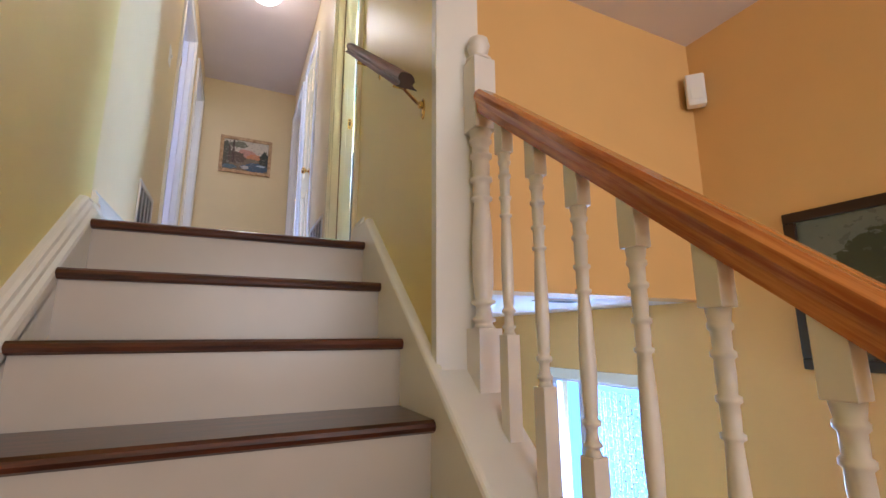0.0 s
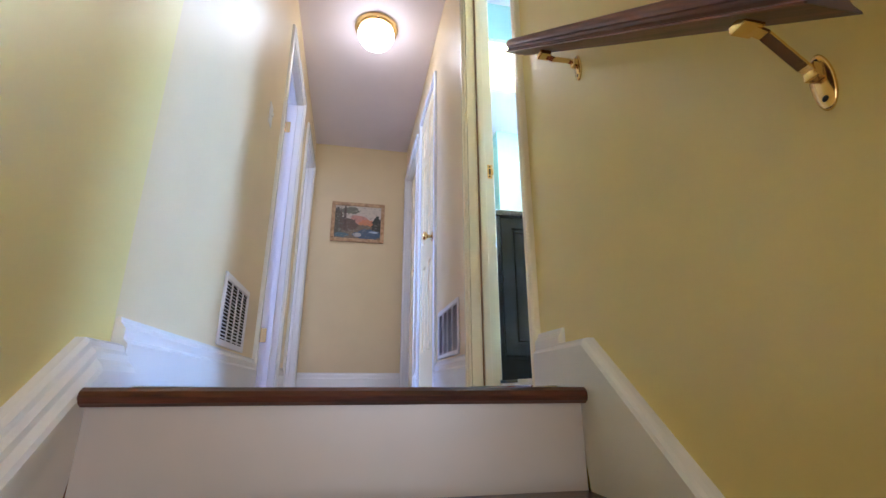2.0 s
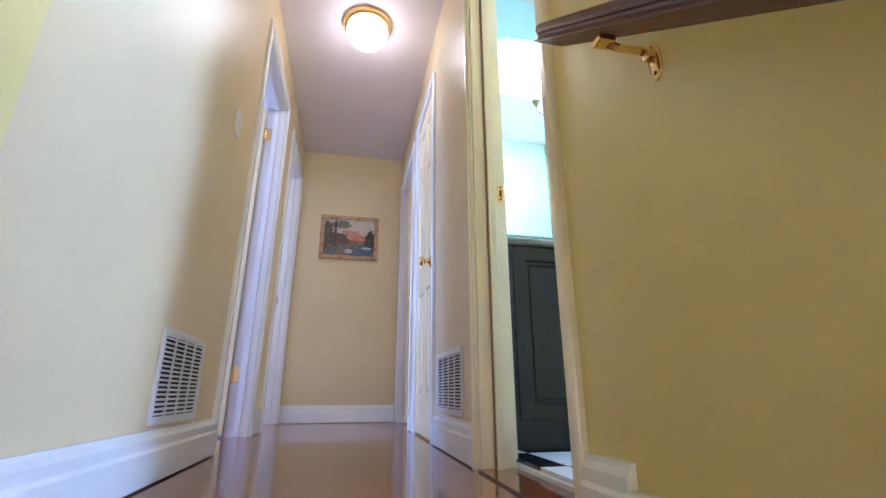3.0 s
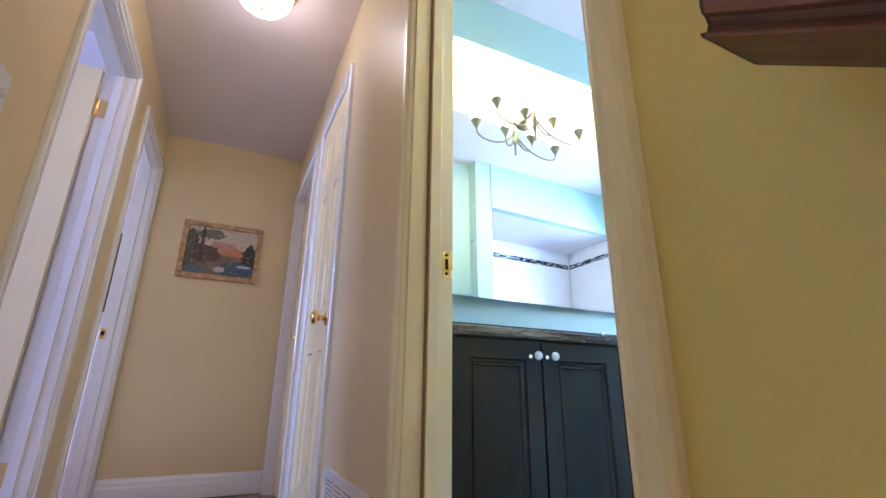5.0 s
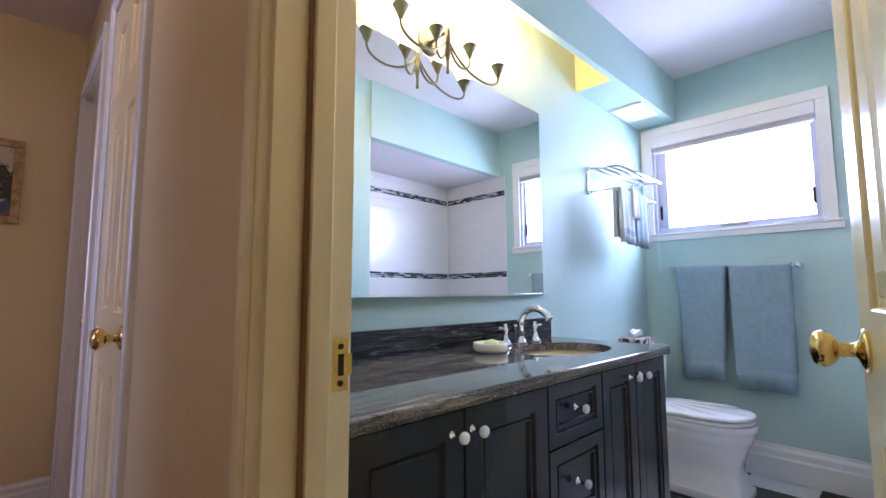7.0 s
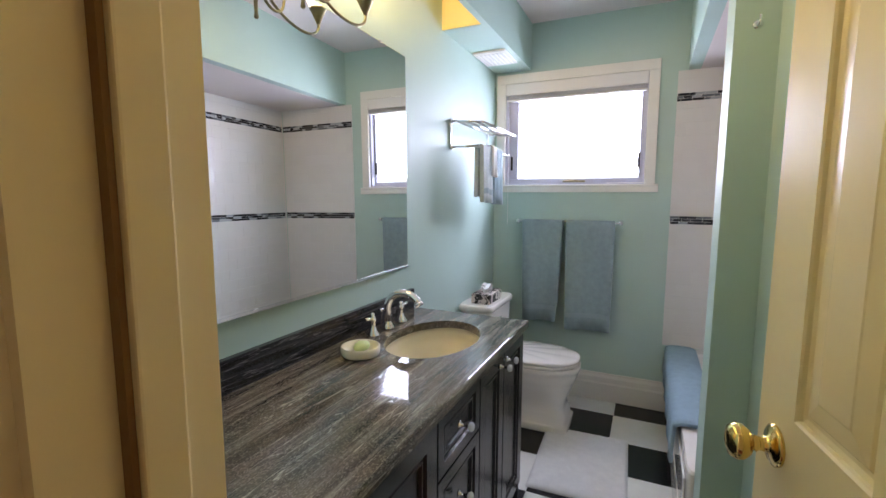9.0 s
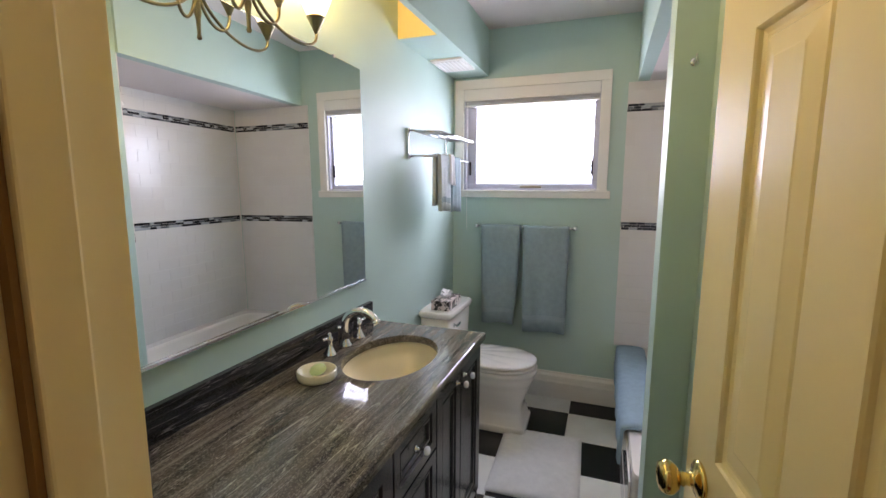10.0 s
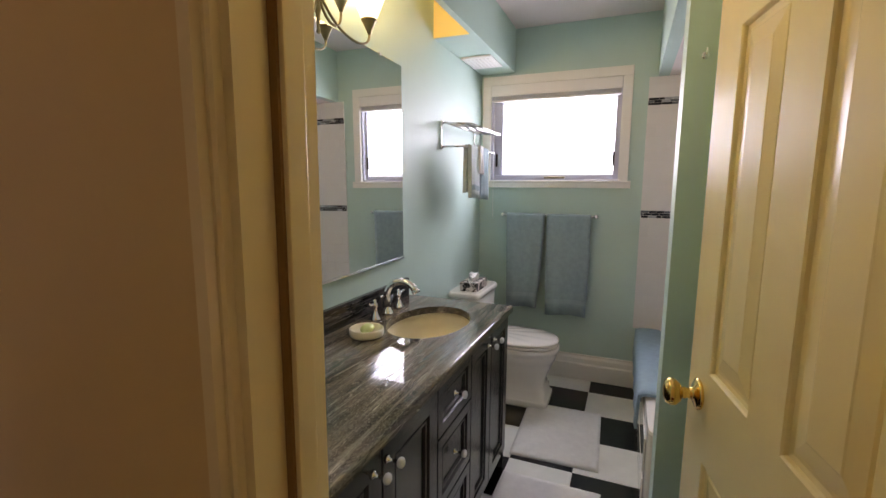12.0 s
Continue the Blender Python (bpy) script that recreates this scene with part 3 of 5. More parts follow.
def panel_door(name, width, height, label, thick=0.035, knob_side=1, knob=True, both=True):
    """Six-panel door: hinge at the origin, leaf along +x, thickness along y from 0 to thick."""
    door = thing(name, (0, 0, 0), label, "door")
    st, lock = 0.11, 0.10
    mid = (width - 0.10) / 2
    cols = ((st, mid), (mid + 0.10, width - st))
    rows = ((0.22, 0.80), (0.98, height - 0.455), (height - 0.355, height - 0.12))
    bm = B()
    xs = [0, st, mid, mid + 0.10, width - st, width]
    zs = [0, 0.22, 0.80, 0.98, height - 0.455, height - 0.355, height - 0.12, height]
    holes = {(1, 1), (3, 1), (1, 3), (3, 3), (1, 5), (3, 5)}
    for side_y, dy in ((0.0, 1), (thick, -1)):
        for i in range(5):
            for j in range(7):
                x0, x1, z0, z1 = xs[i], xs[i + 1], zs[j], zs[j + 1]
                if (i, j) not in holes:
                    bm.faces.new([bm.verts.new(p) for p in ((x0, side_y, z0), (x1, side_y, z0), (x1, side_y, z1), (x0, side_y, z1))])
                    continue
                rings = []
                for inset, depth in ((0, 0), (0.003, 0.003), (0.005, 0.008), (0.012, 0.010), (0.018, 0.010), (0.021, 0.007), (0.048, 0.0025), (0.051, 0.0015)):
                    d = side_y + dy * depth
                    rings.append([bm.verts.new(p) for p in ((x0 + inset, d, z0 + inset), (x1 - inset, d, z0 + inset), (x1 - inset, d, z1 - inset), (x0 + inset, d, z1 - inset))])
                for a, b in zip(rings, rings[1:]):
                    for q in range(4):
                        bm.faces.new((a[q], a[(q + 1) % 4], b[(q + 1) % 4], b[q]))
                bm.faces.new(rings[-1])
    for p in (((0, 0, 0), (0, thick, 0), (0, thick, height), (0, 0, height)), ((width, 0, 0), (width, thick, 0), (width, thick, height), (width, 0, height)),
              ((0, 0, 0), (width, 0, 0), (width, thick, 0), (0, thick, 0)), ((0, 0, height), (width, 0, height), (width, thick, height), (0, thick, height))):
        bm.faces.new([bm.verts.new(q) for q in p])
    bmesh.ops.remove_doubles(bm, verts=bm.verts, dist=1e-5)
    part("leaf", bm, M_DOOR, door)
    if knob:
        for sgn, y in (((-1, 0.0), (1, thick)) if both else (((-1, 0.0),) if knob_side < 0 else ((1, thick),))):
            bm = B()
            lathe(bm, [(0.031, 0), (0.032, 0.004), (0.026, 0.008), (0.012, 0.012), (0.010, 0.024), (0.013, 0.028), (0.010, 0.032), (0.020, 0.037), (0.027, 0.046), (0.028, 0.054), (0.023, 0.063), (0.010, 0.067), (0.0, 0.067)],
                  pose(width - 0.065, y, 0.92, -90 * sgn), 28)
            part("doorknob", bm, M_BRASS, door, "polished brass knob and rose")
    return door


def hinge(name, parent_name, x0, x1, y0, y1, z0, z1, pin):
    h = thing(name, (0, 0, 0), "brass butt hinge let into the white jamb", "hinge", "door hinges in the hall")
    boxpart("leaf", x0, x1, y0, y1, z0, z1, M_BRASS, h, 0.0005)
    bm = B()
    lathe(bm, [(0.005, z0 - 0.004), (0.006, z0), (0.006, z1), (0.005, z1 + 0.004)], pose(*pin, 0), 12)
    part("pin", bm, M_BRASS, h)
    return h


for i, (a, b) in enumerate(LDOORS):
    casing_y("casing", XL, 1, a, b, LH)
    jamb_y("jamb", XL - 0.115, XL, a, b, LH, (XL - 0.075, XL - 0.04))
casing_y("casing", XR, -1, *BATH, 2.12, width=0.05, far=0.033, paint=M_JAMB)
jamb_y("jamb", XR, XB, *BATH, 2.12, (XR + 0.048, XR + 0.078), paint=M_JAMB, proud=0.016)
# added strip: colours in the stop's contact shadow, with some dirt
boxwall("stop_shade_strip", [(XR + 0.0435, XR + 0.0477, BATH[1] - 0.022, BATH[1] - 0.0125, 0.008, 2.09)], M_STOP_SHADE, "thin brown strip painting contact shadow and dirt along the door stop")
casing_y("casing", XB, 1, *BATH, 2.12, z0=BZ, paint=M_JAMB)
casing_y("casing", XR, -1, *CLOSET, RH, 0.045)
casing_y("casing", XR, -1, *BACK, RH)
jamb_y("jamb", XR, XB - 0.01, *BACK, RH, (XR + 0.03, XR + 0.065))

# open bedroom door, seen through the first doorway
d = panel_door("bedroom_door", 0.70, 2.09, "white six-panel bedroom door standing open into the room", knob=True)
d.matrix_basis = pose(XL - 0.125, 3.925, 0.012, 0, 0, 180)
for z in (1.86, 0.29):
    hinge("hinge", "", XL - 0.113, XL - 0.078, 3.9155, 3.918, z, z + 0.09, (XL - 0.118, 3.912))
# closed closet door
d = panel_door("closet_door", 0.575, 2.045, "white six-panel closet door, closed, with a brass knob", knob_side=-1, both=False)
d.matrix_basis = pose(XR - 0.004, 3.953, 0.012, 0, 0, -90)
for z in (1.80, 0.28):
    bm = B()
    lathe(bm, [(0.004, z), (0.006, z + 0.004), (0.006, z + 0.086), (0.004, z + 0.09)], pose(XR - 0.006, 3.957, 0), 12)
    tagged(part("hinge_pin", bm, M_BRASS, d), category="")
# closed door at the end of the hall
d = panel_door("back_room_door", 0.73, 2.04, "white six-panel door at the end of the hall, closed", knob_side=-1, both=False)
d.matrix_basis = pose(XR + 0.052, 4.965, 0.012, 0, 0, -90)
# the bathroom door, open inwards
bath_door = panel_door("bathroom_door", 0.655, 2.07, "white six-panel bathroom door standing open, with brass knobs")
bath_door.matrix_basis = pose(XB - 0.005, 1.934, BZ + 0.012, 0, 0, 9.5)


def strike(x0, x1, y, sgn, z):
    """Brass strike plate on a jamb face at y, facing sgn."""
    t = thing("strike_plate", (0, 0, 0), "brass strike plate screwed to the white jamb", "strike plate", "strike plates")
    a, b = sorted((y, y + sgn * 0.0025))
    bm = B()
    xm0, xm1 = x0 + 0.007, x1 - 0.006
    box(bm, x0, x1, a, b, z + 0.014, z + 0.034, 0.0006)
    box(bm, x0, x1, a, b, z - 0.034, z - 0.014, 0.0006)
    box(bm, x0, xm0, a, b, z - 0.014, z + 0.014)
    box(bm, xm1, x1 + 0.006, a, b, z - 0.014, z + 0.014)
    part("plate", bm, M_BRASS, t)
    boxpart("bolt_hole", xm0, xm1, a, a + (b - a) * 0.4, z - 0.014, z + 0.014, M_DARK, t)
    for dz in (-0.024, 0.024):
        bm = B()
        lathe(bm, [(0.004, 0), (0.004, 0.0012), (0.002, 0.0016), (0, 0.0016)], pose((x0 + x1) / 2, b if sgn > 0 else a, z + dz, -90 * sgn), 10)
        part("screw", bm, M_DARK, t)


strike(XR + 0.090, XR + 0.112, BATH[1] - 0.012, -1, 0.953)
strike(XR + 0.030, XR + 0.056, BACK[1] - 0.012, -1, 0.90)
strike(XL - 0.112, XL - 0.080, LDOORS[1][1] - 0.012, -1, 0.968)


def baseboard(name, axis, face, sign, a, b, z0, h, t=0.016, label="white moulded baseboard"):
    """Moulded baseboard along axis x or y, from a to b."""
    prof = [(0, 0), (t, 0), (t, h * 0.62), (t * 0.72, h * 0.68), (t * 0.72, h * 0.84), (t * 0.35, h * 0.93), (t * 0.3, h), (0, h)]
    bm = B()
    extrude_poly(bm, [(face + sign * u, z0 + max(v, 0.004)) for u, v in prof], axis, a, b)
    return structure(name, bm, M_TRIM, label)


baseboard("baseboard", "y", XL, 1, 1.785, LDOORS[0][0] - 0.055, 0, 0.137, 0.03)
baseboard("baseboard", "y", XL, 1, LDOORS[0][1] + 0.055, LDOORS[1][0] - 0.055, 0, 0.137)
baseboard("baseboard", "x", YE, -1, XL, XR, 0, 0.137)
baseboard("baseboard", "y", XR, -1, 1.735, BATH[0] - 0.05, 0, 0.132, 0.024)
baseboard("baseboard", "y", XR, -1, BATH[1] + 0.033, CLOSET[0] - 0.045, 0, 0.137)
baseboard("baseboard", "y", XR, -1, CLOSET[1] + 0.045, BACK[0] - 0.055, 0, 0.137)
baseboard("baseboard", "y", XW, -1, 2.10, YN, BZ, 0.185, 0.022, "tall cream moulded baseboard in the bathroom")
baseboard("baseboard", "x", YN, -1, 2.25, XW - 0.022, BZ, 0.185, 0.022, "tall cream moulded baseboard in the bathroom")
boxwall("threshold", [(XR - 0.01, XB + 0.01, BATH[0] + 0.012, BATH[1] - 0.012, 0.0, 0.006)], M_FLOOR, "dark red wooden threshold at the bathroom door")


def grille(name, face, sign, y0, y1, z0, z1, label):
    """Return-air grille on a wall along y, with louvres."""
    g = thing(name, (0, 0, 0), label, "air grille", "hall air grilles")
    m = 0.022
    a, b = sorted((face, face + sign * 0.008))
    bm = B()
    box(bm, a, b, y0, y0 + m, z0, z1, 0.002)
    box(bm, a, b, y1 - m, y1, z0, z1, 0.002)
    box(bm, a, b, y0 + m, y1 - m, z0, z0 + m, 0.002)
    box(bm, a, b, y0 + m, y1 - m, z1 - m, z1, 0.002)
    part("frame", bm, M_PLASTIC, g)
    # near-black sheet paints the shade of the hollow behind the louvres
    a2, b2 = sorted((face, face + sign * 0.001))
    boxpart("hollow_shade", a2, b2, y0 + m, y1 - m, z0 + m, z1 - m, M_DARK, g)
    n = 17
    for i in range(n):
        z = z0 + m + (i + 0.5) * (z1 - z0 - 2 * m) / n
        bm = B()
        poly = [(face + sign * 0.002, z + 0.002), (face + sign * 0.0075, z - 0.003), (face + sign * 0.0085, z - 0.001), (face + sign * 0.003, z + 0.004)]
        extrude_poly(bm, poly, "y", y0 + m, y1 - m)
        part("slat", bm, M_PLASTIC, g)
    for q in range(1, 4):
        y = y0 + m + q * (y1 - y0 - 2 * m) / 4
        a3, b3 = sorted((face + sign * 0.001, face + sign * 0.0075))
        boxpart("mullion", a3, b3, y - 0.001, y + 0.001, z0 + m, z1 - m, M_PLASTIC, g)


grille("air_grille", XL, 1, 2.495, 2.90, 0.148, 0.415, "white louvred return-air grille low on the wall above the baseboard")
grille("air_grille", XR, -1, 2.76, 3.25, 0.148, 0.405, "white louvred return-air grille low on the wall beside the closet")

# light switch
sw = thing("light_switch", (XL, 2.87, 1.33), "white toggle light switch on the cream hall wall", "light switch")
boxpart("plate", 0, 0.005, -0.035, 0.035, -0.057, 0.057, M_PLASTIC, sw, 0.002)
boxpart("toggle", 0.005, 0.016, -0.005, 0.005, -0.012, 0.010, M_PLASTIC, sw, 0.002)

# ---- picture at the hall's end ----


def painting_mat(name, seed, sky_c, shapes, flip=False):
    """A daubed picture: ragged ellipses (centre, radii, raggedness, colour) laid over a sky."""
    m = bpy.data.materials.new(name)
    m.use_nodes = True
    nt = m.node_tree
    b = nt.nodes["Principled BSDF"]
    b.inputs["Roughness"].default_value = 0.5
    co = nt.nodes.new("ShaderNodeTexCoord")
    sep = nt.nodes.new("ShaderNodeSeparateXYZ")
    nt.links.new(co.outputs["Generated"], sep.inputs[0])
    def noise_at(scale, detail, w):
        n = nt.nodes.new("ShaderNodeTexNoise")
        n.noise_dimensions = "4D"
        n.inputs["Scale"].default_value, n.inputs["Detail"].default_value, n.inputs["W"].default_value = scale, detail, w
        nt.links.new(co.outputs["Generated"], n.inputs["Vector"])
        return n.outputs["Fac"]
    def mth(op, a, c):
        n = nt.nodes.new("ShaderNodeMath")
        n.operation = op
        for i, v in enumerate((a, c)):
            if isinstance(v, (int, float)):
                n.inputs[i].default_value = v
            else:
                nt.links.new(v, n.inputs[i])
        return n.outputs[0]
    def mixc(f, a, c):
        n = nt.nodes.new("ShaderNodeMix")
        n.data_type = "RGBA"
        nt.links.new(f, n.inputs[0])
        for i, v in ((6, a), (7, c)):
            if isinstance(v, tuple):
                n.inputs[i].default_value = (*v, 1)
            else:
                nt.links.new(v, n.inputs[i])
        return n.outputs[2]
    u, z = sep.outputs["X"], sep.outputs["Z"]
    if flip:
        u = sep.outputs["Y"]
    def square(v):
        return mth("MULTIPLY", v, v)
    col = mixc(mth("MULTIPLY", noise_at(5, 4, seed), z), sky_c, tuple(c * 0.7 for c in sky_c))
    for i, (cu, cz, ru, rz, rough, c) in enumerate(shapes):
        d = mth("ADD", square(mth("DIVIDE", mth("SUBTRACT", u, cu), ru)), square(mth("DIVIDE", mth("SUBTRACT", z, cz), rz)))
        d = mth("ADD", d, mth("MULTIPLY", mth("SUBTRACT", noise_at(9 + 5 * (i % 3), 6, seed + i), 0.5), rough))
        col = mixc(mth("LESS_THAN", d, 1.0), col, c)
    strokes = mth("GREATER_THAN", noise_at(22, 5, seed + 31), 0.60)
    col = mixc(mth("MULTIPLY", strokes, 0.22), col, sky_c)
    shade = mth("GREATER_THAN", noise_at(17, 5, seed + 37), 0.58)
    col = mixc(mth("MULTIPLY", shade, 0.35), col, tuple(c * 0.2 for c in sky_c))
    nt.links.new(col, b.inputs["Base Color"])
    return m


pic = thing("framed_picture", (0.098, YE, 1.59), "river landscape painting in a pale wooden frame on the end wall", "picture")
PW, PH = 0.262, 0.208
bm = B()
f = 0.036
for x0, x1, z0, z1 in ((-PW, PW, PH - f, PH), (-PW, PW, -PH, -PH + f), (-PW, -PW + f, -PH + f, PH - f), (PW - f, PW, -PH + f, PH - f)):
    box(bm, x0, x1, -0.028, -0.002, z0, z1, 0.005)
part("frame", bm, M_FRAME_W, pic)
bm = B()
box(bm, -PW + f, PW - f, -0.014, -0.004, -PH + f, PH - f)
part("canvas", bm, painting_mat("river_landscape", 1.3, lin("D2C4AC"), [
    (0.50, 0.50, 0.22, 0.22, 1.5, lin("BC8A76")), (0.72, 0.42, 0.22, 0.17, 1.6, lin("C27E50")), (0.50, 0.10, 0.75, 0.33, 0.8, lin("77654C")),
    (0.27, 0.42, 0.24, 0.20, 2.0, lin("5C4A38")), (0.05, 0.50, 0.13, 0.42, 3.0, lin("54503C")), (0.30, 0.86, 0.22, 0.10, 4.0, lin("6A6650")),
    (0.215, 0.62, 0.028, 0.42, 0.5, lin("4A362A")), (0.13, 0.60, 0.016, 0.36, 0.5, lin("54402F")), (0.92, 0.40, 0.12, 0.32, 2.2, lin("33352A")),
    (0.72, 0.14, 0.30, 0.15, 2.0, lin("46586C")), (0.14, 0.10, 0.16, 0.07, 2.0, lin("52686F")), (0.50, 0.12, 0.09, 0.06, 2.0, lin("B5AFA6")), (0.84, 0.22, 0.10, 0.03, 2.0, lin("AEBBC6"))]), pic, "painted river landscape with trees and red hills")

# painting in the side room
pic = thing("framed_painting", (1.83, 0.45, -0.215), "dark framed still-life painting on the ochre wall", "picture")
bm = B()
f = 0.035
PW, PH = 0.345, 0.26
for y0, y1, z0, z1 in ((-PW, PW, PH - f, PH), (-PW, PW, -PH, -PH + f), (-PW, -PW + f, -PH + f, PH - f), (PW - f, PW, -PH + f, PH - f)):
    box(bm, -0.028, -0.002, y0, y1, z0, z1, 0.004)
part("frame", bm, M_FRAME_D, pic)
bm = B()
box(bm, -0.015, -0.004, -PW + f, PW - f, -PH + f, PH - f)
part("canvas", bm, painting_mat("still_life", 5.3, lin("6E7468"), [
    (0.5, 0.10, 0.8, 0.25, 0.8, lin("4A3A26")), (0.30, 0.55, 0.20, 0.30, 2.0, lin("8E9184")), (0.62, 0.62, 0.24, 0.24, 2.5, lin("3A3F2A")),
    (0.45, 0.30, 0.14, 0.16, 1.5, lin("8C2F1C")), (0.72, 0.28, 0.12, 0.12, 1.5, lin("9C5A2A"))], True), pic, "dim still life in greys and red")

# motion sensor in the corner
sen = thing("motion_sensor", (1.79, 1.045, 0.635), "white plastic motion sensor mounted in the wall corner", "motion sensor")
sen.matrix_basis = pose(1.793, 1.043, 0.635, 0, 0, -45)
boxpart("housing", -0.036, 0.036, -0.048, -0.004, -0.07, 0.07, M_PLASTIC, sen, 0.01)
boxpart("lens", -0.022, 0.022, -0.051, -0.047, -0.045, 0.005, M_TRIM, sen, 0.001)
boxpart("bracket", -0.030, 0.030, -0.006, 0.004, -0.055, 0.055, M_DARK, sen, 0.002)

# vent in the lower ceiling
vent = thing("ceiling_vent", (1.236, 1.30, -0.23), "white slotted vent in the lower ceiling", "vent")
boxpart("frame", -0.10, 0.10, -0.045, 0.045, -0.006, 0.0, M_PLASTIC, vent, 0.001)
for i in range(4):
    boxpart("slot", -0.08, 0.08, -0.034 + i * 0.019, -0.024 + i * 0.019, -0.0075, -0.006, M_DARK, vent)

# lower window with lace curtain
win = tagged(thing("window_lower", (1.83, 0, 0), "white framed window with lace curtain, seen through the balusters", "window"), kind="structure")
bm = B()
for y0, y1, z0, z1 in ((1.40, 2.21, -0.60, -0.545), (1.40, 1.455, -1.5, -0.60), (2.155, 2.21, -1.5, -0.60), (1.455, 2.155, -1.5, -1.445)):
    box(bm, -0.018, 0.0, y0, y1, z0, z1, 0.002)
part("window_casing", bm, M_TRIM, win)
bm = B()
for y0, y1, z0, z1 in ((1.45, 2.16, -0.62, -0.585), (1.45, 1.49, -1.45, -0.62), (2.12, 2.16, -1.45, -0.62), (1.88, 1.94, -1.45, -0.62)):
    box(bm, 0.03, 0.07, y0, y1, z0, z1, 0.002)
part("window_frame", bm, M_VINYL, win)
curtain = thing("lace_curtain", (1.85, 1.68, -0.62), "white lace curtain hanging in the lower window", "curtain")
bm = B()
for i in range(14):
    for j in range(22):
        y0, z0 = -0.17 + i * 0.024, -0.02 - j * 0.03
        w = 0.0035
        wob = 0.006 * math.sin(i * 1.9)
        box(bm, wob, wob + 0.0015, y0, y0 + w, z0 - 0.03, z0)
        if (i + j) % 2:
            box(bm, wob, wob + 0.0015, y0 + w, y0 + 0.024, z0 - 0.008, z0)
        else:
            box(bm, wob, wob + 0.0015, y0 + w, y0 + 0.014, z0 - 0.02, z0 - 0.006)
tagged(part("lace", bm, M_LACE, curtain), kind="stuff")

# ---- wall handrail on brass brackets ----
hr = thing("wall_handrail", (0, 0, 0), "short moulded brown oak handrail on two brass brackets", "handrail")
bm = B()
half = [(0.030, -0.020), (0.030, -0.017), (0.022, -0.012), (0.019, -0.005), (0.0205, 0.001), (0.024, 0.003), (0.0245, 0.010), (0.023, 0.018), (0.018, 0.026), (0.010, 0.031)]
sec = [(-a, c) for a, c in reversed(half)] + half
def rail_ring(bm, y):
    z = 0.322 + 0.768 * (y - 0.990) + 0.012 * (y - 1.008) / 0.714
    return [bm.verts.new((0.49 + a, y, z + c * 0.98)) for a, c in sec]


rings = [rail_ring(bm, y) for y in (1.008, 1.722)]
for i in range(len(sec)):
    j = (i + 1) % len(sec)
    bm.faces.new((rings[0][i], rings[0][j], rings[1][j], rings[1][i]))
bm.faces.new(rings[0])
bm.faces.new(rings[1])
part("rail", bm, M_HANDRAIL, hr)
for y in (1.0055, 1.7225):
    bm = B()
    rings = [rail_ring(bm, y), rail_ring(bm, y + 0.002)]
    for i in range(len(sec)):
        j = (i + 1) % len(sec)
        bm.faces.new((rings[0][i], rings[0][j], rings[1][j], rings[1][i]))
    bm.faces.new(rings[0])
    bm.faces.new(rings[1])
    part("end_grain", bm, M_FRAME_D, hr, "dark stained sawn rail end")
for y in (1.086, 1.556):
    zr = 0.328 + 0.768 * (y - 0.990) - 0.028
    zw = 0.322 if y < 1.2 else 0.720
    bm = B()
    lathe(bm, [(0.0135, 0), (0.014, 0.002), (0.0125, 0.0045), (0.0, 0.005)], pose(XR, y, zw - 0.010, 0, -90) @ Matrix.Diagonal((2.5, 0.95, 1, 1)), 24)
    box(bm, XR - 0.017, XR - 0.003, y - 0.008, y + 0.008, zw - 0.008, zw + 0.010, 0.003)
    sweep(bm, [(XR - 0.012, y, zw + 0.001), (XR - 0.022, y, zw + 0.006), (0.512, y, zr - 0.010), (0.49, y, zr - 0.004)], [(-0.006, -0.0022), (0.006, -0.0022), (0.006, 0.0022), (-0.006, 0.0022)], up=(0, 0, 1))
    box(bm, 0.478, 0.504, y - 0.011, y + 0.011, zr - 0.008, zr + 0.003, 0.002)
    part("bracket", bm, M_BRASS, hr, "polished brass bracket")
    for dz in (-0.023, 0.023):
        bm = B()
        lathe(bm, [(0.0036, 0), (0.0036, 0.0012), (0.0018, 0.0018), (0, 0.0018)], pose(XR - 0.0035, y, zw - 0.008 + dz, 0, -90), 10)
        part("screw", bm, M_DARK, hr)

# ---- hall ceiling light ----
cl = thing("ceiling_light", (0.145, 3.37, ZC), "lit frosted glass ceiling light with a brass rim", "ceiling light")
bm = B()
lathe(bm, [(0.150, 0), (0.152, -0.008), (0.140, -0.014), (0.146, -0.024), (0.134, -0.034), (0.118, -0.036)], pose(0, 0, 0), 40)
part("brass_rim", bm, M_BRASS, cl)
bm = B()
lathe(bm, [(0.118, -0.034), (0.127, -0.055), (0.122, -0.085), (0.102, -0.118), (0.070, -0.142), (0.03, -0.153), (0, -0.154)], pose(0, 0, 0), 40)
part("globe", bm, M_GLOBE, cl, "glowing frosted glass bowl")
bm = B()
lathe(bm, [(0.008, -0.152), (0.010, -0.158), (0.004, -0.166), (0, -0.167)], pose(0, 0, 0), 12)
part("finial", bm, M_BRASS, cl)

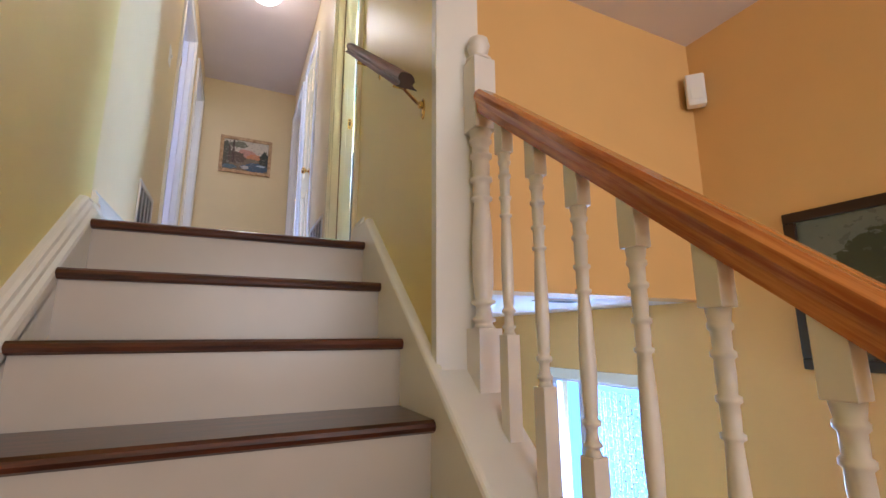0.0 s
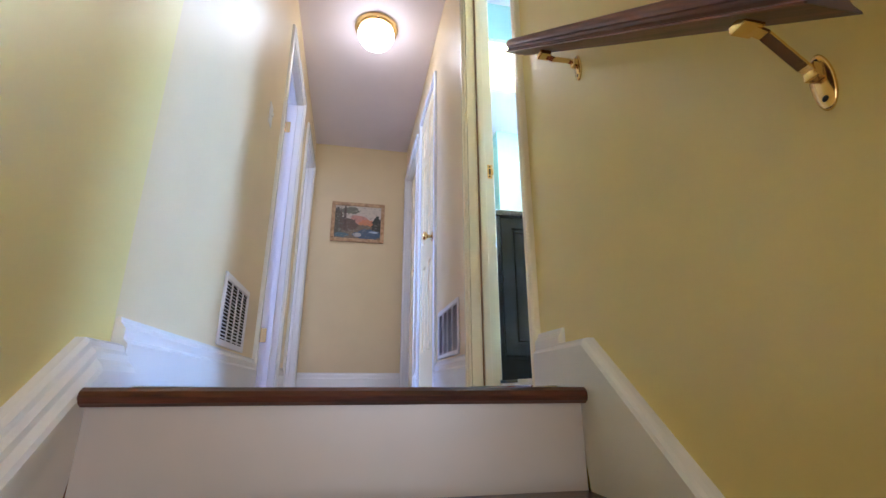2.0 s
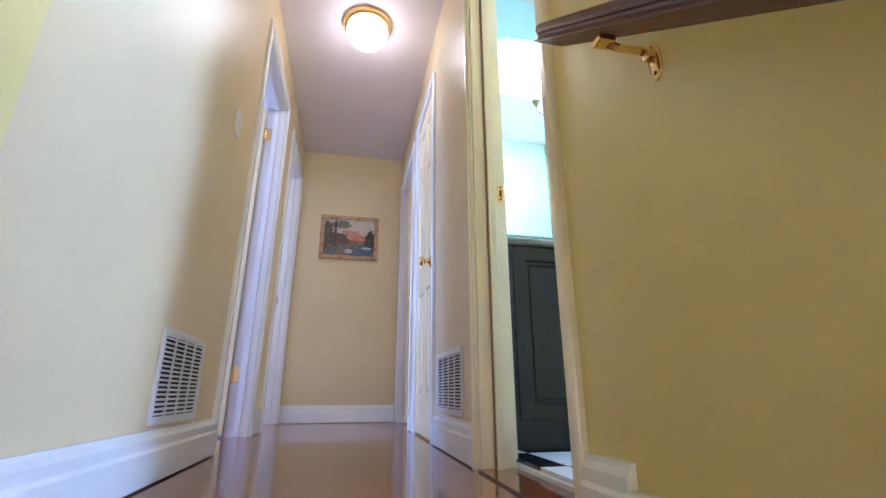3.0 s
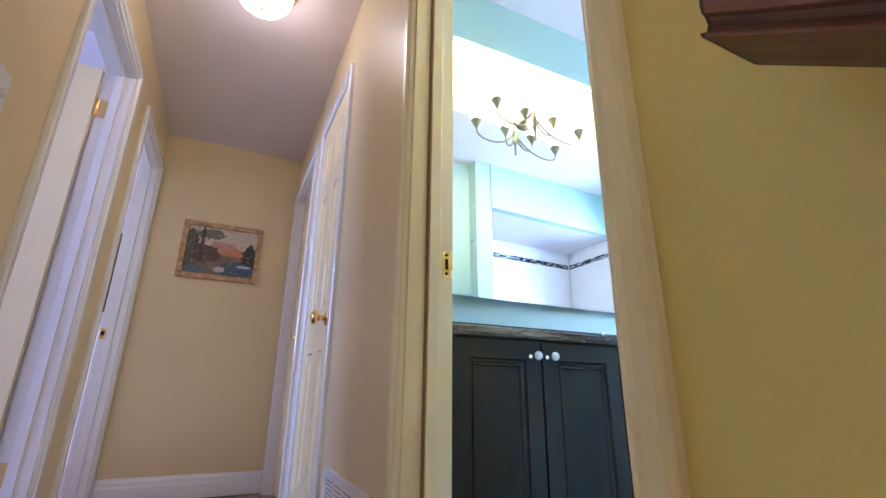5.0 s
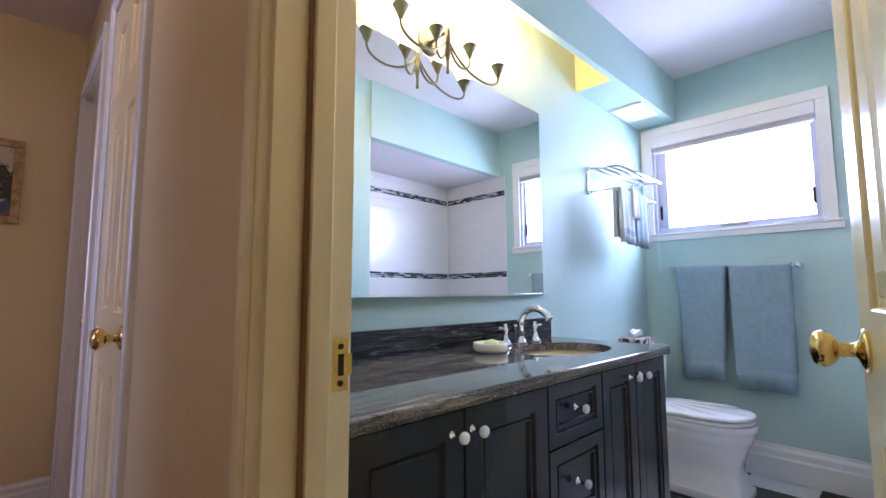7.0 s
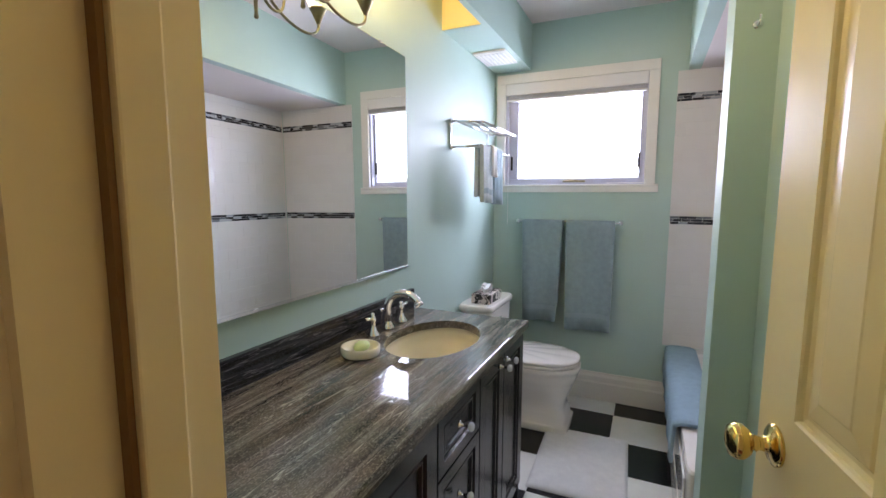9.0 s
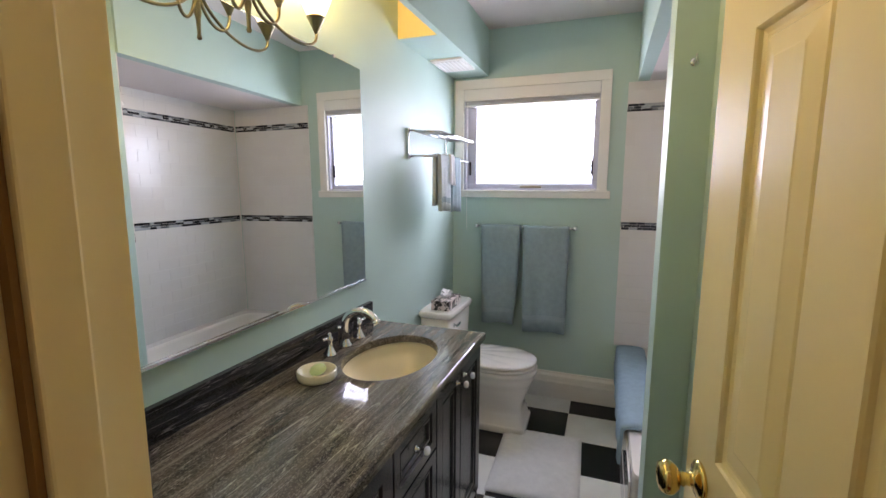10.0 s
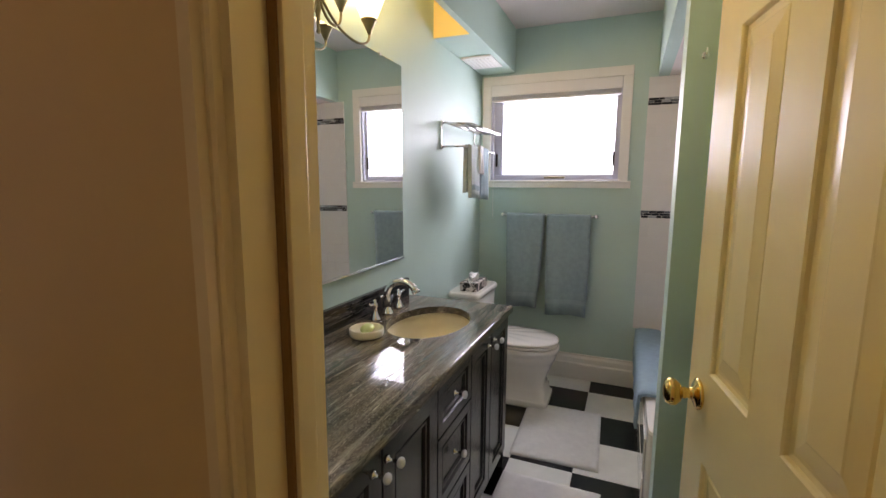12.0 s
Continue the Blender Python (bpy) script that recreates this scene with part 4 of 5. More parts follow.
# ---- bathroom ----
# window
bw = tagged(thing("window_bath", (0, 0, 0), "white framed bathroom window with obscured bright glass and a raised blind", "window"), kind="structure")
bm = B()
for y0, y1, z0, z1 in ((2.24, 3.22, 2.075, 2.135), (2.24, 2.30, 1.42, 2.075), (3.16, 3.22, 1.42, 2.075), (2.22, 3.22, 1.372, 1.42)):
    box(bm, XW - 0.02, XW, y0, y1, z0, z1, 0.003)
box(bm, XW - 0.030, XW + 0.05, 2.225, 3.222, 1.408, 1.422, 0.004)
part("window_casing", bm, M_TRIM, bw)
bm = B()
for y0, y1, z0, z1 in ((2.30, 3.16, 2.05, 2.075), (2.30, 3.16, 1.42, 1.435), (2.30, 2.315, 1.435, 2.05), (3.145, 3.16, 1.435, 2.05)):
    box(bm, XW, XW + 0.09, y0, y1, z0, z1)
part("window_frame", bm, M_VINYL, bw)
bm = B()
for y0, y1, z0, z1 in ((2.315, 3.145, 2.01, 2.05), (2.315, 3.145, 1.435, 1.462), (2.315, 2.333, 1.462, 2.01), (3.085, 3.145, 1.462, 2.01)):
    box(bm, XW + 0.035, XW + 0.075, y0, y1, z0, z1, 0.004)
part("sash", bm, M_VINYL, bw, "grey-white window sash")
pane = boxpart("pane", XW + 0.05, XW + 0.056, 2.33, 3.09, 1.46, 2.015, M_FROST, bw, 0, "bright obscured glass pane")
pane.visible_shadow = False
bm = B()
box(bm, XW + 0.012, XW + 0.034, 2.64, 2.78, 1.436, 1.448, 0.003)
box(bm, XW + 0.004, XW + 0.014, 2.68, 2.76, 1.440, 1.450, 0.003)
part("crank_handle", bm, M_NICKEL, bw, "grey folding window crank")
for y in (2.335, 3.125):
    boxpart("latch", XW + 0.022, XW + 0.036, y - 0.006, y + 0.006, 1.52, 1.61, M_DARK, bw, 0.003)
blind = thing("cellular_blind", (XW, 2.73, 2.06), "grey pleated blind raised to the window's top", "blind")
boxpart("headrail", -0.022, 0.03, -0.428, 0.428, -0.058, 0.013, M_PLASTIC, blind, 0.003)
bm = B()
for i in range(3):
    z = -0.0585 - i * 0.008
    extrude_poly(bm, [(-0.008, z), (0.024, z), (0.028, z - 0.004), (0.024, z - 0.0078), (-0.008, z - 0.0078), (-0.012, z - 0.004)], "y", -0.42, 0.42)
part("pleats", bm, M_BLIND, blind)
boxpart("bottom_rail", -0.012, 0.028, -0.425, 0.425, -0.094, -0.083, M_PLASTIC, blind, 0.003)
cord = thing("blind_cord", (XW - 0.02, 2.40, 1.425), "thin white blind cord coiled on the window sill", "cord")
bm = B()
pts = [(0.006 * math.sin(i * 2.1), 0.10 * math.sin(i * 0.55) - 0.02 * math.cos(i * 1.3), 0.002 + 0.0015 * (i % 3)) for i in range(26)]
tube(bm, pts, 0.0016, 6)
part("coil", bm, M_PLASTIC, cord)
cord = thing("blind_cord", (XW - 0.03, 3.13, 1.16), "clear thin blind cord hanging beside the window", "cord")
bm = B()
tube(bm, [(0, 0, 0), (0.002, 0.001, 0.3), (0.0, -0.002, 0.6), (0.0, 0, 0.86)], 0.0015, 6, up=(1, 0, 0))
part("cord", bm, M_PLASTIC, cord)
bm = B()
box(bm, 4.6, 4.62, 0.5, 5.0, -0.5, 4.0)
tagged(part("sky_backdrop", bm, M_SKYCARD), kind="structure", label="plain bright overcast sky outside the window")
bm = B()
box(bm, 2.3, 2.32, 0.8, 2.9, -2.0, -0.3)
tagged(part("daylight_backdrop", bm, M_BLUECARD), kind="structure", label="plain blue daylight outside the lower window")

# mirror with clips
mi = thing("wall_mirror", (2.178, YN, 1.035), "large frameless wall mirror with small clips above the vanity", "mirror")
mi.matrix_basis = pose(2.178, YN, 1.035, -0.4, 0, 1.5)
boxpart("glass", -1.42, 0, -0.014, -0.008, 0, 0.89, M_MIRROR, mi, 0.0015)
boxpart("bottom_channel", -1.42, 0, -0.0175, -0.004, -0.005, 0.004, M_CHROME, mi, 0.001, "thin bright metal channel")
for x, z in ((-0.868, 0), (-0.574, 0), (-0.275, 0), (-1.078, 0.89), (-0.198, 0.89)):
    boxpart("clip", x - 0.006, x + 0.006, -0.017, -0.004, z - 0.006, z + 0.006, M_KNOBGLASS, mi, 0.002, "small clear plastic clip")

# vanity cabinet
van = thing("vanity_cabinet", (0, 0, 0), "black painted vanity cabinet with panelled doors, drawers and glass knobs", "vanity cabinet")
CF, CT = 2.722, 0.803
bm = B()
box(bm, XB + 0.006, XB + 0.024, CF + 0.018, YN - 0.002, BZ + 0.09, CT)
box(bm, 2.197, 2.215, CF + 0.018, YN - 0.002, BZ + 0.09, CT)
box(bm, XB + 0.006, 2.215, CF, CF + 0.018, BZ + 0.09, CT)
box(bm, XB + 0.024, 2.197, CF + 0.018, YN - 0.014, BZ + 0.09, BZ + 0.108)
box(bm, XB + 0.024, 2.197, YN - 0.014, YN - 0.002, BZ + 0.09, CT)
part("body", bm, M_BLACKCAB, van)
boxpart("toe_kick", XB + 0.01, 2.205, CF + 0.05, YN - 0.002, BZ, BZ + 0.09, M_BLACKCAB, van)
# side panel
boxpart("side_panel", 2.215, 2.222, CF - 0.012, YN - 0.01, BZ + 0.0, CT, M_BLACKCAB, van, 0.002)


def cab_front(x0, x1, z0, z1, rail):
    """A framed front with a recessed, moulded panel, in one piece."""
    bm = B()
    y = CF
    rings = []
    for inset, d in ((0, 0.0005), (0, 0.0185), (0.0015, 0.02), (rail, 0.02), (rail + 0.004, 0.012), (rail + 0.010, 0.012), (rail + 0.013, 0.016), (rail + 0.019, 0.016), (rail + 0.023, 0.009)):
        rings.append([bm.verts.new(p) for p in ((x0 + inset, y - d, z0 + inset), (x1 - inset, y - d, z0 + inset), (x1 - inset, y - d, z1 - inset), (x0 + inset, y - d, z1 - inset))])
    for a, b in zip(rings, rings[1:]):
        for i in range(4):
            bm.faces.new((a[i], a[(i + 1) % 4], b[(i + 1) % 4], b[i]))
    bm.faces.new(rings[0])
    bm.faces.new(rings[-1])
    return bm


def glass_knob(x, z):
    k = B()
    lathe(k, [(0.010, 0), (0.010, 0.004), (0.004, 0.007), (0.004, 0.028), (0.008, 0.030)], pose(x, CF - 0.02, z, 90), 14)
    return k


for name, x0, x1, z0, z1, rail, knobs in (
        ("door", 0.772, 1.075, 0.135, 0.797, 0.055, (1.038, 0.752)), ("door", 1.081, 1.395, 0.135, 0.797, 0.055, (1.100, 0.752)),
        ("drawer", 1.401, 1.698, 0.630, 0.797, 0.034, (1.532, 0.722)), ("drawer", 1.401, 1.698, 0.392, 0.624, 0.034, (1.532, 0.520)),
        ("drawer", 1.401, 1.698, 0.135, 0.386, 0.034, (1.532, 0.275)),
        ("door", 1.704, 1.946, 0.135, 0.797, 0.050, (1.896, 0.757)), ("door", 1.952, 2.214, 0.135, 0.797, 0.050, (1.976, 0.757))):
    fr = part(name, cab_front(x0, x1, z0, z1, rail), M_BLACKCAB, van)
    kb = part("knob", glass_knob(*knobs), M_CHROME, fr, "chrome stem of a glass knob")
    bm = B()
    lathe(bm, [(0.006, 0.028), (0.011, 0.031), (0.0135, 0.036), (0.0115, 0.042), (0.006, 0.045), (0, 0.045)], pose(knobs[0], CF - 0.02, knobs[1], 90), 12)
    part("knob_head", bm, M_KNOBGLASS, fr, "faceted white glass knob")
boxpart("filler", XB + 0.006, 0.769, CF - 0.016, CF - 0.0005, 0.12, CT, M_BLACKCAB, van)

# worktop with an oval cut-out, and sink
SX, SY, SA, SB_ = 1.878, 2.945, 0.228, 0.158
top = thing("worktop", (0, 0, 0), "dark grey-brown veined polished stone vanity top with a backsplash", "vanity top")
bm = B()
X0, X1, Y0, Y1, Z0, Z1 = XB + 0.006, 2.250, 2.690, YN - 0.001, CT, 0.833
N = 48
rings = []
for z in (Z1, Z0):
    oval = [bm.verts.new((SX + SA * math.cos(i * math.tau / N), SY + SB_ * math.sin(i * math.tau / N), z)) for i in range(N)]
    outer = []
    for i in range(N):
        c, s_ = math.cos(i * math.tau / N), math.sin(i * math.tau / N)
        tx = ((X1 - SX) / c if c > 1e-6 else (X0 - SX) / c if c < -1e-6 else 1e9)
        ty = ((Y1 - SY) / s_ if s_ > 1e-6 else (Y0 - SY) / s_ if s_ < -1e-6 else 1e9)
        t_ = min(tx, ty)
        outer.append([SX + t_ * c, SY + t_ * s_])
    for cx, cy in ((X0, Y0), (X1, Y0), (X1, Y1), (X0, Y1)):
        j = min(range(N), key=lambda q: abs(math.atan2(outer[q][1] - SY, outer[q][0] - SX) - math.atan2(cy - SY, cx - SX)))
        outer[j] = [cx, cy]
    outv = [bm.verts.new((p[0], p[1], z)) for p in outer]
    rings.append((oval, outv))
    for i in range(N):
        bm.faces.new((oval[i], oval[(i + 1) % N], outv[(i + 1) % N], outv[i]))
for a, b in zip(rings[0], rings[1]):
    for i in range(N):
        bm.faces.new((a[i], a[(i + 1) % N], b[(i + 1) % N], b[i]))
bmesh.ops.recalc_face_normals(bm, faces=bm.faces)
rim = [e for e in bm.edges if all(v.co.z > Z1 - 1e-5 for v in e.verts) and (all(v.co.y < Y0 + 1e-5 for v in e.verts) or all(v.co.x > X1 - 1e-5 for v in e.verts)) and len(e.link_faces) == 2]
bmesh.ops.bevel(bm, geom=rim, offset=0.008, segments=3, profile=0.5, affect="EDGES")
part("slab", bm, M_STONE, top)
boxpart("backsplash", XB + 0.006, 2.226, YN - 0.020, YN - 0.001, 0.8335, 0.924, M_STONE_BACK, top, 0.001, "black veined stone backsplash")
sink = thing("sink", (SX, SY, 0.80), "cream oval undermounted basin", "sink")
bm = B()
prof = []
for i in range(13):
    a = i / 12 * math.pi / 2
    prof.append((math.cos(a) * 1.0, -0.14 * math.sin(a)))
prof = [(1.08, 0.0015), (1.04, 0.002)] + [(r * 1.04 if r > 0.9 else r, z) for r, z in prof[1:-1]] + [(0.06, -0.141)]
lathe(bm, prof, Matrix.Diagonal((SA, SB_, 1, 1)), 48, cap=False)
lathe(bm, [(0.06, -0.1415), (0.0, -0.142)], Matrix.Diagonal((SA, SB_, 1, 1)), 48, cap=False)
part("bowl", bm, M_CREAMPORC, sink)
bm = B()
lathe(bm, [(0.022, -0.136), (0.022, -0.133), (0.016, -0.132), (0, -0.132)], None, 20)
part("drain", bm, M_CHROME, sink, "chrome drain ring")

# faucet
fa = thing("faucet", (1.90, 3.155, 0.833), "chrome gooseneck basin faucet with two lever handles", "faucet")
bm = B()
lathe(bm, [(0.026, 0), (0.027, 0.006), (0.020, 0.014), (0.014, 0.03), (0.013, 0.045)], None, 20)
pts = [(0, 0, 0.03), (0, 0, 0.080)]
for i in range(1, 11):
    a = math.pi - i / 10 * math.pi * 0.86
    pts.append((0, -0.072 - 0.072 * math.cos(a), 0.080 + 0.066 * math.sin(a)))
for p in range(len(pts)):
    pts[p] = (pts[p][0] + 0.0, -abs(pts[p][1]) if p > 1 else 0, pts[p][2])
tube(bm, pts, 0.0145, 16, up=(1, 0, 0))
tip = Vector(pts[-1]) - Vector(pts[-2])
tube(bm, [Vector(pts[-1]) - tip * 0.5, Vector(pts[-1]) + tip * 0.35], 0.0165, 16, up=(1, 0, 0))
part("spout", bm, M_CHROME, fa)
for sx in (-0.102, 0.102):
    bm = B()
    lathe(bm, [(0.025, 0), (0.026, 0.006), (0.017, 0.016), (0.011, 0.034), (0.009, 0.052), (0.013, 0.058), (0.012, 0.066), (0.006, 0.074), (0.008, 0.082), (0, 0.086)], pose(sx, 0, 0), 18)
    tube(bm, [(sx, 0, 0.064), (sx * 1.45, 0.0, 0.070)], 0.006, 10, up=(0, 1, 0))
    part("handle", bm, M_CHROME, fa)
bm = B()
lathe(bm, [(0.004, 0), (0.004, 0.06), (0.009, 0.066), (0.007, 0.074), (0, 0.077)], pose(0, 0.028, 0.0), 12)
part("lift_rod", bm, M_CHROME, fa)

dish = thing("soap_dish", (1.612, 3.078, 0.833), "round cream ceramic soap dish", "soap dish")
bm = B()
lathe(bm, [(0.048, 0), (0.060, 0.004), (0.063, 0.014), (0.063, 0.030), (0.060, 0.033), (0.056, 0.030), (0.054, 0.014), (0.02, 0.010), (0, 0.010)], None, 32)
part("dish", bm, M_DISH, dish)
soap = thing("soap", (1.625, 3.083, 0.843), "small rounded pale green soap in the dish", "soap")
bm = B()
lathe(bm, [(0.012, 0), (0.024, 0.006), (0.027, 0.015), (0.022, 0.025), (0.010, 0.031), (0, 0.032)], Matrix.Diagonal((1.25, 0.85, 1, 1)), 20)
part("bar", bm, M_SOAP, soap)

# vanity light
vl = thing("vanity_light", (0, 0, 0), "aged nickel vanity light with curved arms and lit glass shades", "vanity light")
HX, HY, HZ = 1.447, 3.125, 1.925
bm = B()
lathe(bm, [(0.050, 0), (0.052, 0.006), (0.040, 0.012), (0.012, 0.018), (0.008, 0.10)], pose(HX, YN, 2.0, 90), 28)
part("wall_plate", bm, M_NICKEL, vl)
bm = B()
lathe(bm, [(0.004, -0.09), (0.007, -0.085), (0.005, -0.075), (0.006, -0.04), (0.010, -0.02), (0.008, 0.0), (0.011, 0.04), (0.009, 0.07), (0.012, 0.085), (0.004, 0.09)], pose(HX, HY, HZ), 18)
part("hub", bm, M_NICKEL, vl)
for cx, cy, cz in ((1.215, 3.108, 1.937), (1.388, 3.122, 1.938), (1.565, 3.124, 1.940), (1.733, 3.122, 1.920)):
    bm = B()
    dx, dy = cx - HX, cy - HY
    ctrl = [(HX, HY, HZ + 0.055), (HX + dx * 0.12, HY + dy * 0.12, HZ - 0.03), (HX + dx * 0.55, HY + dy * 0.55, cz - 0.085), (HX + dx * 1.04, HY + dy * 1.04, cz - 0.06), (cx, cy, cz)]
    pts = []
    for i in range(19):
        q = i / 18
        w = [(1 - q) ** 4, 4 * q * (1 - q) ** 3, 6 * q * q * (1 - q) ** 2, 4 * q ** 3 * (1 - q), q ** 4]
        pts.append(tuple(sum(wi * c[k] for wi, c in zip(w, ctrl)) for k in range(3)))
    tube(bm, pts, 0.0045, 8, up=(0, 1, 0))
    part("arm", bm, M_NICKEL, vl)
    bm = B()
    lathe(bm, [(0.006, -0.002), (0.008, 0.004), (0.025, 0.040), (0.027, 0.043), (0.029, 0.045), (0.028, 0.049), (0.0, 0.049)], pose(cx, cy, cz), 22)
    part("cup", bm, M_NICKEL, vl)
    bm = B()
    lathe(bm, [(0.025, 0.049), (0.036, 0.072), (0.050, 0.105), (0.064, 0.140), (0.072, 0.160), (0.069, 0.160), (0.046, 0.108), (0.020, 0.060)], pose(cx, cy, cz), 26, cap=False)
    part("shade", bm, M_SHADE, vl, "glowing white glass bell shade")
    lamp_point("vanity_bulb", (cx, cy, cz + 0.20), VANITY_LAMP_W, (1.0, 0.73, 0.36), 0.03)

# exhaust vent in the soffit
ev = thing("exhaust_vent", (3.07, 3.125, 2.155), "white square exhaust fan grille in the soffit", "vent")
boxpart("frame", -0.13, 0.13, -0.095, 0.095, -0.012, 0.0, M_PLASTIC, ev, 0.004)
for i in range(7):
    boxpart("slat", -0.10, 0.10, -0.075 + i * 0.024, -0.060 + i * 0.024, -0.016, -0.012, M_PLASTIC, ev)

# towel shelf
ts = thing("towel_shelf", (0, 0, 0), "chrome hotel towel shelf fixed to the mint wall", "towel shelf")
for x in (2.655, 3.235):
    bm = B()
    box(bm, x - 0.008, x + 0.008, YN - 0.012, YN, 1.585, 1.745, 0.003)
    for z in (1.60, 1.733):
        lathe(bm, [(0.014, 0), (0.014, 0.008), (0.008, 0.012)], pose(x, YN - 0.008, z, 90), 14)
    tube(bm, [(x, YN - 0.01, 1.733), (x, 3.05, 1.72)], 0.006, 10)
    tube(bm, [(x, YN - 0.01, 1.60), (x, 3.085, 1.60)], 0.006, 10)
    part("bracket", bm, M_CHROME, ts)
for y, z in ((3.19, 1.730), (3.143, 1.727), (3.096, 1.724), (3.05, 1.720)):
    bm = B()
    tube(bm, [(2.655, y, z), (3.235, y, z)], 0.0075, 12)
    part("bar", bm, M_CHROME, ts)
bm = B()
tube(bm, [(2.655, 3.085, 1.60), (3.235, 3.085, 1.60)], 0.006, 10)
part("hanging_bar", bm, M_CHROME, ts)


def towel(name, label, category, a, b, depth_axis, at, z_top, z_front, z_back, material, band=None, folds=2.0, thick=0.012, gap=0.010, group="", skew=0.0, flare=0.0):
    """A towel folded over a bar: it runs from a to b along the bar; front and back hang to their heights."""
    t = thing(name, (0, 0, 0), label, category, group)
    n, path = 14, []
    for i in range(9):
        path.append((1, z_front + (z_top - 0.012 - z_front) * i / 8))
    for i in range(1, 6):
        ang = i / 6 * math.pi
        path.append((math.cos(ang), z_top - 0.012 + 0.014 * math.sin(ang)))
    for i in range(7):
        path.append((-1, z_top - 0.012 + (z_back - z_top + 0.012) * i / 6))
    bm = B()
    for layer in (0,):
        grids = []
        for off in (gap + thick, gap):
            g = []
            for k, (sd, z) in enumerate(path):
                row = []
                for j in range(n + 1):
                    u = j / n
                    drop = (z_top - z) / max(z_top - z_front, 0.01)
                    w = a + (b - a) * u + (skew * (1 - u) + flare * u) * drop
                    wave = 0.006 * drop * math.sin(u * folds * math.tau + 0.7) + 0.003 * drop * math.sin(u * 17)
                    dz = 0.006 * math.sin(u * 5) * drop
                    o = at - sd * off - (wave if sd > 0 else -wave)
                    row.append(bm.verts.new((w, o, z + dz) if depth_axis == "y" else (o, w, z + dz)))
                g.append(row)
            grids.append(g)
        for g in grids:
            for r0, r1 in zip(g, g[1:]):
                for j in range(n):
                    f = bm.faces.new((r0[j], r0[j + 1], r1[j + 1], r1[j]))
                    f.smooth = True
        g0, g1 = grids
        for k in range(len(path) - 1):
            for j in (0, n):
                bm.faces.new((g0[k][j], g0[k + 1][j], g1[k + 1][j], g1[k][j]))
        for k in (0, len(path) - 1):
            for j in range(n):
                bm.faces.new((g0[k][j], g0[k][j + 1], g1[k][j + 1], g1[k][j]))
    part("cloth", bm, material, t)
    if band:
        z0, z1 = band
        bm = B()
        rows = []
        for z in (z0, z1):
            row = []
            for j in range(n + 1):
                u = j / n
                drop = (z_top - z) / max(z_top - z_front, 0.01)
                w = a + (b - a) * u + (skew * (1 - u) + flare * u) * drop
                wave = 0.006 * drop * math.sin(u * folds * math.tau + 0.7) + 0.003 * drop * math.sin(u * 17)
                o = at - (gap + thick + 0.001) - wave
                row.append(bm.verts.new((w, o, z + 0.006 * math.sin(u * 5) * drop) if depth_axis == "y" else (o, w, z + 0.006 * math.sin(u * 5) * drop)))
            rows.append(row)
        for j in range(n):
            bm.faces.new((rows[0][j], rows[0][j + 1], rows[1][j + 1], rows[1][j]))
        part("woven_band", bm, M_TOWEL_BAND, t)
    return t


towel("hand_towel", "pale grey folded hand towel hanging from the chrome shelf", "towel", 2.700, 2.845, "y", 3.085, 1.614, 1.312, 1.34, M_TOWEL_PALE, (1.355, 1.385), 2.2, 0.020, 0.004, "small towels on the shelf", skew=0.006, flare=0.012)
towel("washcloth", "small white washcloth hanging between the hand towels", "towel", 2.835, 2.895, "y", 3.085, 1.622, 1.455, 1.48, M_TISSUE, None, 1.3, 0.014, 0.020, "small towels on the shelf", skew=-0.004, flare=0.008)
towel("hand_towel", "blue-grey folded hand towel hanging from the chrome shelf", "towel", 2.885, 3.035, "y", 3.085, 1.614, 1.300, 1.35, M_TOWEL, (1.345, 1.375), 2.4, 0.020, 0.004, "small towels on the shelf", skew=-0.004, flare=0.016)

# towel bar on the window wall
tb = thing("towel_bar", (0, 0, 0), "chrome towel bar under the window", "towel bar")
bm = B()
tube(bm, [(XW - 0.065, 2.42, 1.185), (XW - 0.065, 3.04, 1.185)], 0.007, 12)
part("bar", bm, M_CHROME, tb)
for y in (2.415, 3.045):
    bm = B()
    lathe(bm, [(0.018, 0), (0.018, 0.006), (0.010, 0.012), (0.009, 0.050), (0.013, 0.056), (0.013, 0.074), (0.0, 0.078)], pose(XW, y, 1.185, 0, -90), 16)
    part("post", bm, M_CHROME, tb)
towel("bath_towel", "blue-grey bath towel folded over the towel bar", "towel", 2.748, 3.01, "x", XW - 0.065, 1.197, 0.535, 0.64, M_TOWEL, (0.610, 0.640), 1.5, 0.016, 0.010, "bath towels on the bar", skew=0.036, flare=-0.012)
towel("bath_towel", "blue-grey bath towel folded over the towel bar", "towel", 2.445, 2.732, "x", XW - 0.065, 1.197, 0.505, 0.62, M_TOWEL, (0.585, 0.615), 1.2, 0.016, 0.010, "bath towels on the bar", skew=0.006, flare=-0.012)

# toilet
TX, TY = 2.985, 3.0
toilet = thing("toilet", (2.985, YN, BZ), "white porcelain two-piece toilet with closed lid", "toilet")


